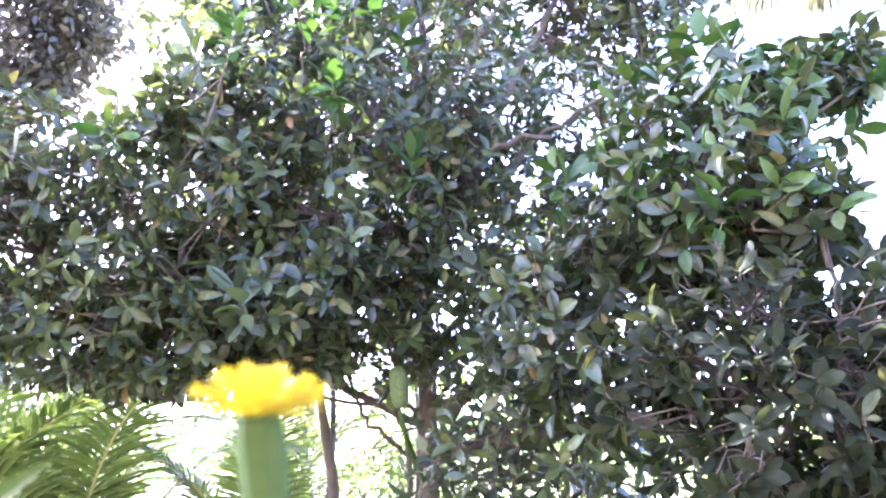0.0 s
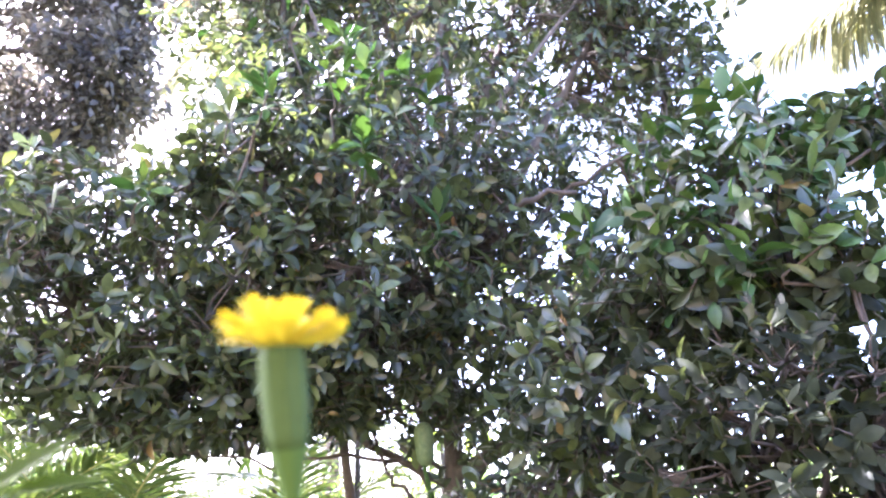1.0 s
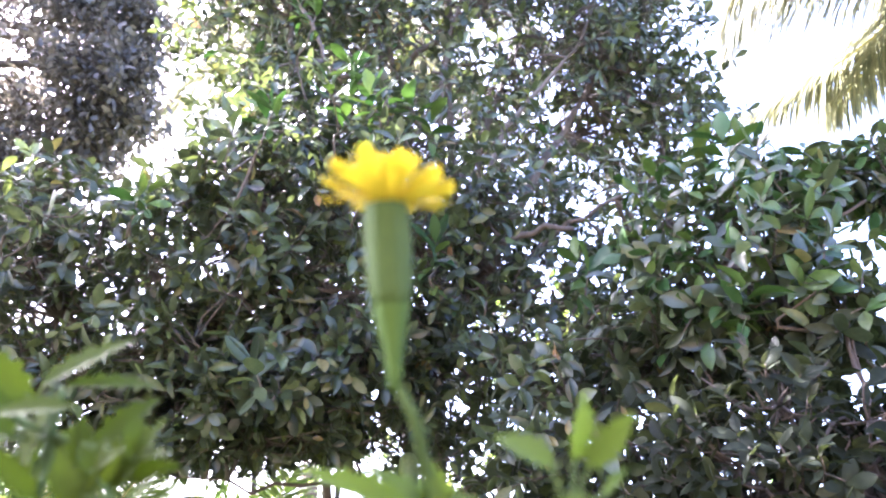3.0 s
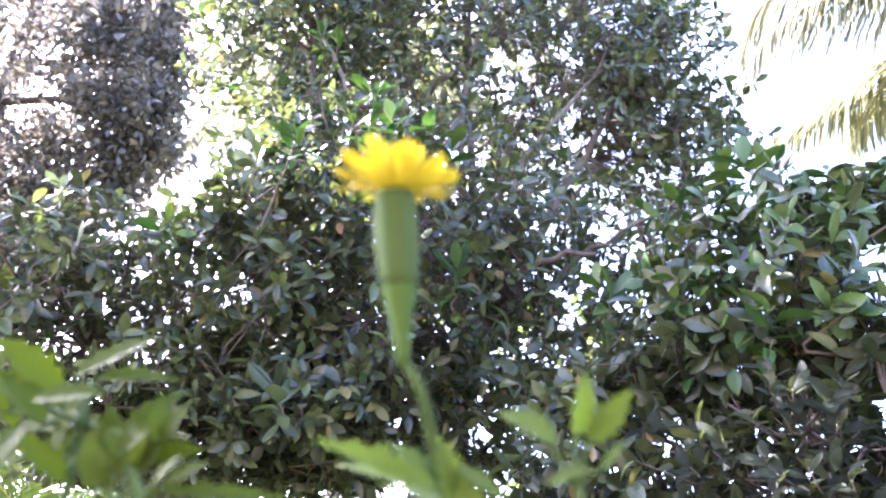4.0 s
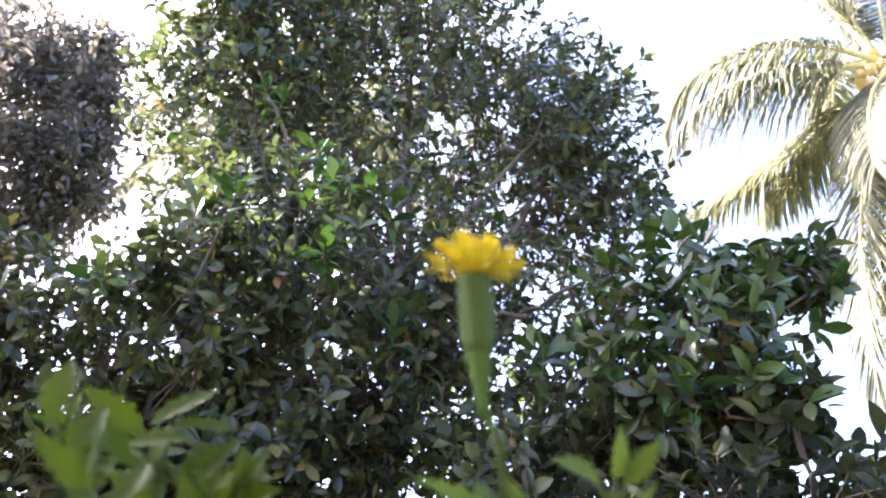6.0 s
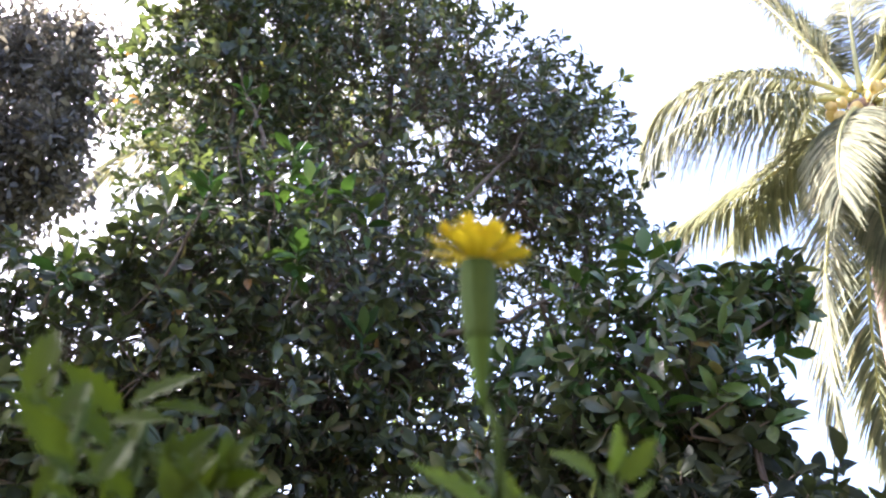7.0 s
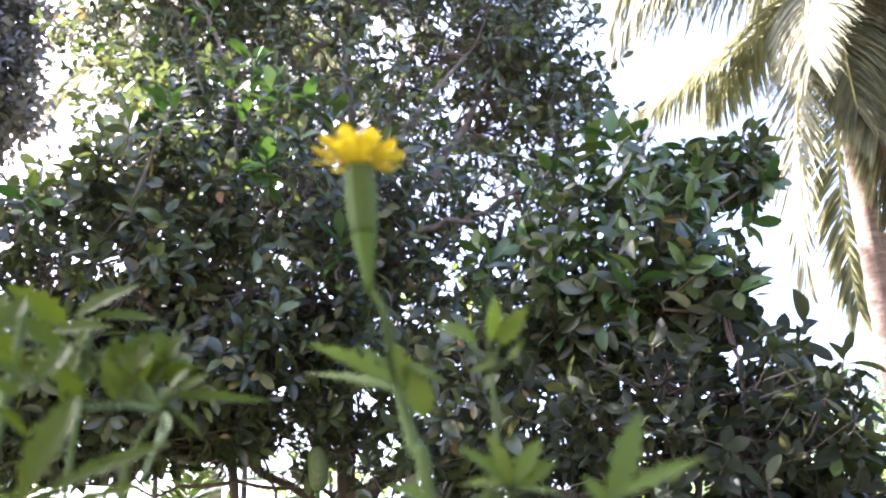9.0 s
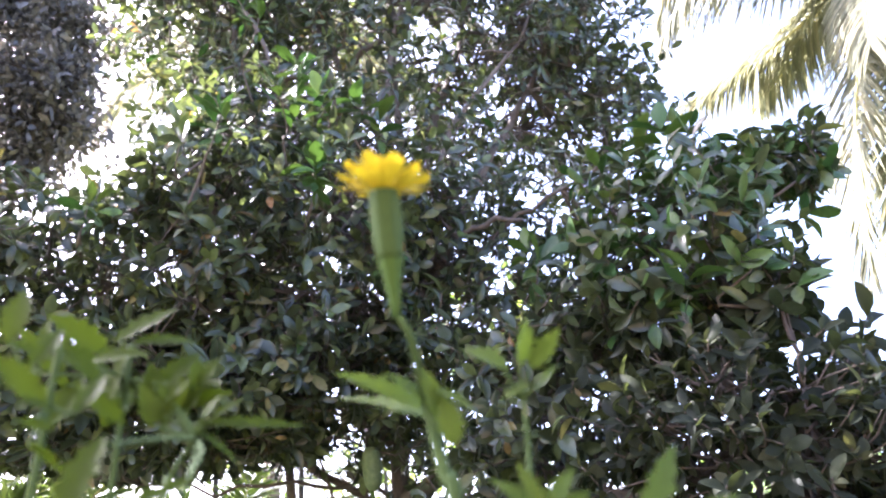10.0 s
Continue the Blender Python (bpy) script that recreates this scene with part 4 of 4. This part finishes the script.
AX = unit((-0.1, -0.22, 1.0))
HEAD = (-0.0125, 0.1667, 0.8467)
marigold("yellow marigold in bloom on a slender green stem with feathery leaves",
    [tuple(np.array(HEAD) - AX * 0.043), (-0.0031, 0.1782, 0.7965), (0.0000, 0.1900, 0.7850), (0.0030, 0.1988, 0.7751), (0.0084, 0.1941, 0.7507), (0.0121, 0.1909, 0.7370), (0.02, 0.19, 0.6), (0.02, 0.21, 0.3), (0.02, 0.22, 0.0)],
    [((0.0030, 0.1988, 0.7751), [
          ((0.0026, 0.2101, 0.7761), (-0.0341, 0.2301, 0.7895), 0.0082),
          ((0.0032, 0.2048, 0.7766), (-0.0269, 0.1746, 0.7853), 0.0090),
          ((0.0034, 0.1997, 0.7765), (-0.0106, 0.1820, 0.7867), 0.0083),
          ((0.0052, 0.1954, 0.7724), (0.0019, 0.1862, 0.7887), 0.0091),
          ((0.0049, 0.1931, 0.7818), (0.0197, 0.1886, 0.7740), 0.0056),
          ((0.0116, 0.1920, 0.7616), (0.0083, 0.1885, 0.7790), 0.0106),
          ((0.0063, 0.2006, 0.7715), (-0.0163, 0.2094, 0.7804), 0.0078),
        ]),
     ((0.0370, 0.1976, 0.7790), [
          ((0.0317, 0.1935, 0.7887), (0.0174, 0.1916, 0.7981), 0.0106),
          ((0.0371, 0.1972, 0.7911), (0.0414, 0.1912, 0.8071), 0.0091),
          ((0.0405, 0.1970, 0.7897), (0.0514, 0.1886, 0.8022), 0.0082),
          ((0.0296, 0.1966, 0.7784), (0.0403, 0.1933, 0.7837), 0.0040),
          ((0.0436, 0.1931, 0.7822), (0.0488, 0.1898, 0.7899), 0.0038),
        ]),
     ((0.0121, 0.1909, 0.7250), [
          ((0.0374, 0.1713, 0.7370), (0.0217, 0.1724, 0.7495), 0.0061),
          ((0.0374, 0.1713, 0.7370), (0.0310, 0.1705, 0.7531), 0.0061),
          ((0.0383, 0.1712, 0.7370), (0.0469, 0.1675, 0.7510), 0.0072),
          ((0.0391, 0.1711, 0.7361), (0.0518, 0.1673, 0.7438), 0.0064),
          ((0.0365, 0.1716, 0.7362), (0.0224, 0.1737, 0.7387), 0.0057),
          ((0.0391, 0.1713, 0.7344), (0.0538, 0.1677, 0.7346), 0.0064),
          ((0.0115, 0.1756, 0.7319), (-0.0012, 0.1708, 0.7385), 0.0082),
        ])],
    21, head=(HEAD, tuple(AX)),
    side_stems=[[(0.0376, 0.1978, 0.7850), (0.0380, 0.1962, 0.7576), (0.0356, 0.1905, 0.7373), (0.028, 0.19, 0.66), (0.02, 0.19, 0.6)]])
marigold("leafy marigold plant without a flower in the same bed",
    [(-0.0841, 0.2219, 0.7742), (-0.0964, 0.2290, 0.7553), (-0.1024, 0.2416, 0.7329), (-0.11, 0.24, 0.5), (-0.11, 0.25, 0.0)],
    [((-0.0845, 0.2200, 0.7700), [
          ((-0.0830, 0.2121, 0.7745), (-0.0458, 0.2367, 0.7783), 0.0059),
          ((-0.0844, 0.2123, 0.7721), (-0.0697, 0.2401, 0.7627), 0.0064),
          ((-0.0667, 0.1612, 0.7494), (-0.0953, 0.1351, 0.7330), 0.0057),
          ((-0.0710, 0.1585, 0.7373), (-0.0914, 0.1370, 0.7298), 0.0053),
          ((-0.0877, 0.1396, 0.7583), (-0.0937, 0.1251, 0.7316), 0.0104),
          ((-0.0989, 0.2238, 0.7739), (-0.0991, 0.2253, 0.7981), 0.0140),
          ((-0.1030, 0.2224, 0.7747), (-0.1088, 0.2215, 0.7932), 0.0082),
          ((-0.0812, 0.2122, 0.7762), (-0.0769, 0.2161, 0.7866), 0.0041),
          ((-0.0783, 0.2128, 0.7767), (-0.0683, 0.2181, 0.7855), 0.0046),
        ])],
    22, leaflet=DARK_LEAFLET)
marigold("bushy leafy marigold plant between the others in the bed",
    [(-0.1255, 0.2469, 0.8100), (-0.1240, 0.2450, 0.7850), (-0.13, 0.26, 0.5), (-0.13, 0.27, 0.0)],
    [((-0.1255, 0.2469, 0.8000), [
          ((-0.1320, 0.2464, 0.8157), (-0.1124, 0.2636, 0.8405), 0.0107),
          ((-0.1345, 0.2463, 0.8115), (-0.1555, 0.2328, 0.8266), 0.0125),
          ((-0.1252, 0.2489, 0.8164), (-0.1008, 0.2663, 0.8236), 0.0091),
          ((-0.0963, 0.2332, 0.7788), (-0.0821, 0.2229, 0.8035), 0.0188),
          ((-0.1075, 0.2393, 0.7853), (-0.1116, 0.2348, 0.8042), 0.0103),
          ((-0.1187, 0.2361, 0.7787), (-0.1367, 0.2263, 0.7947), 0.0094),
          ((-0.1286, 0.2423, 0.7853), (-0.1257, 0.2387, 0.8122), 0.0107),
          ((-0.1299, 0.2224, 0.8014), (-0.1097, 0.2276, 0.8084), 0.0095),
          ((-0.1329, 0.2387, 0.7970), (-0.1493, 0.2337, 0.8126), 0.0098),
          ((-0.1547, 0.2624, 0.7981), (-0.1812, 0.2528, 0.8310), 0.0137),
          ((-0.1443, 0.2737, 0.8111), (-0.1722, 0.2596, 0.8227), 0.0118),
          ((-0.1584, 0.2540, 0.7792), (-0.1493, 0.2615, 0.8093), 0.0123),
          ((-0.1185, 0.2633, 0.7970), (-0.1027, 0.2713, 0.8200), 0.0113),
          ((-0.1373, 0.2609, 0.7823), (-0.1279, 0.2685, 0.8087), 0.0123),
        ])],
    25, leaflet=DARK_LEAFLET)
marigold("low leafy marigold plant at the edge of the bed",
    [(-0.1226, 0.1797, 0.7900), (-0.1240, 0.1800, 0.7600), (-0.13, 0.19, 0.4), (-0.13, 0.2, 0.0)],
    [((-0.1226, 0.1797, 0.7750), [
          ((-0.1165, 0.1468, 0.7705), (-0.1090, 0.1562, 0.7692), 0.0057),
          ((-0.1160, 0.1486, 0.7641), (-0.1092, 0.1572, 0.7644), 0.0050),
          ((-0.1142, 0.1507, 0.7585), (-0.1064, 0.1606, 0.7529), 0.0054),
          ((-0.1156, 0.1615, 0.7715), (-0.1298, 0.1514, 0.7872), 0.0091),
          ((-0.1161, 0.1834, 0.7726), (-0.1122, 0.1935, 0.7911), 0.0080),
          ((-0.1292, 0.1749, 0.7872), (-0.1259, 0.1843, 0.8050), 0.0080),
          ((-0.1354, 0.1702, 0.7944), (-0.1371, 0.1752, 0.8167), 0.0100),
        ])],
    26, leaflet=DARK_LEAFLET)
marigold("leafy marigold shoot with toothed leaflets",
    [(0.0533, 0.1262, 0.7274), (0.0540, 0.1320, 0.7000), (0.06, 0.15, 0.5), (0.07, 0.16, 0.0)],
    [((0.0533, 0.1262, 0.7250), [
          ((0.0540, 0.1261, 0.7274), (0.0705, 0.1356, 0.7539), 0.0081),
          ((0.0561, 0.1254, 0.7287), (0.0796, 0.1213, 0.7389), 0.0057),
          ((0.0518, 0.1215, 0.7258), (0.0471, 0.1222, 0.7341), 0.0051),
        ])],
    23)
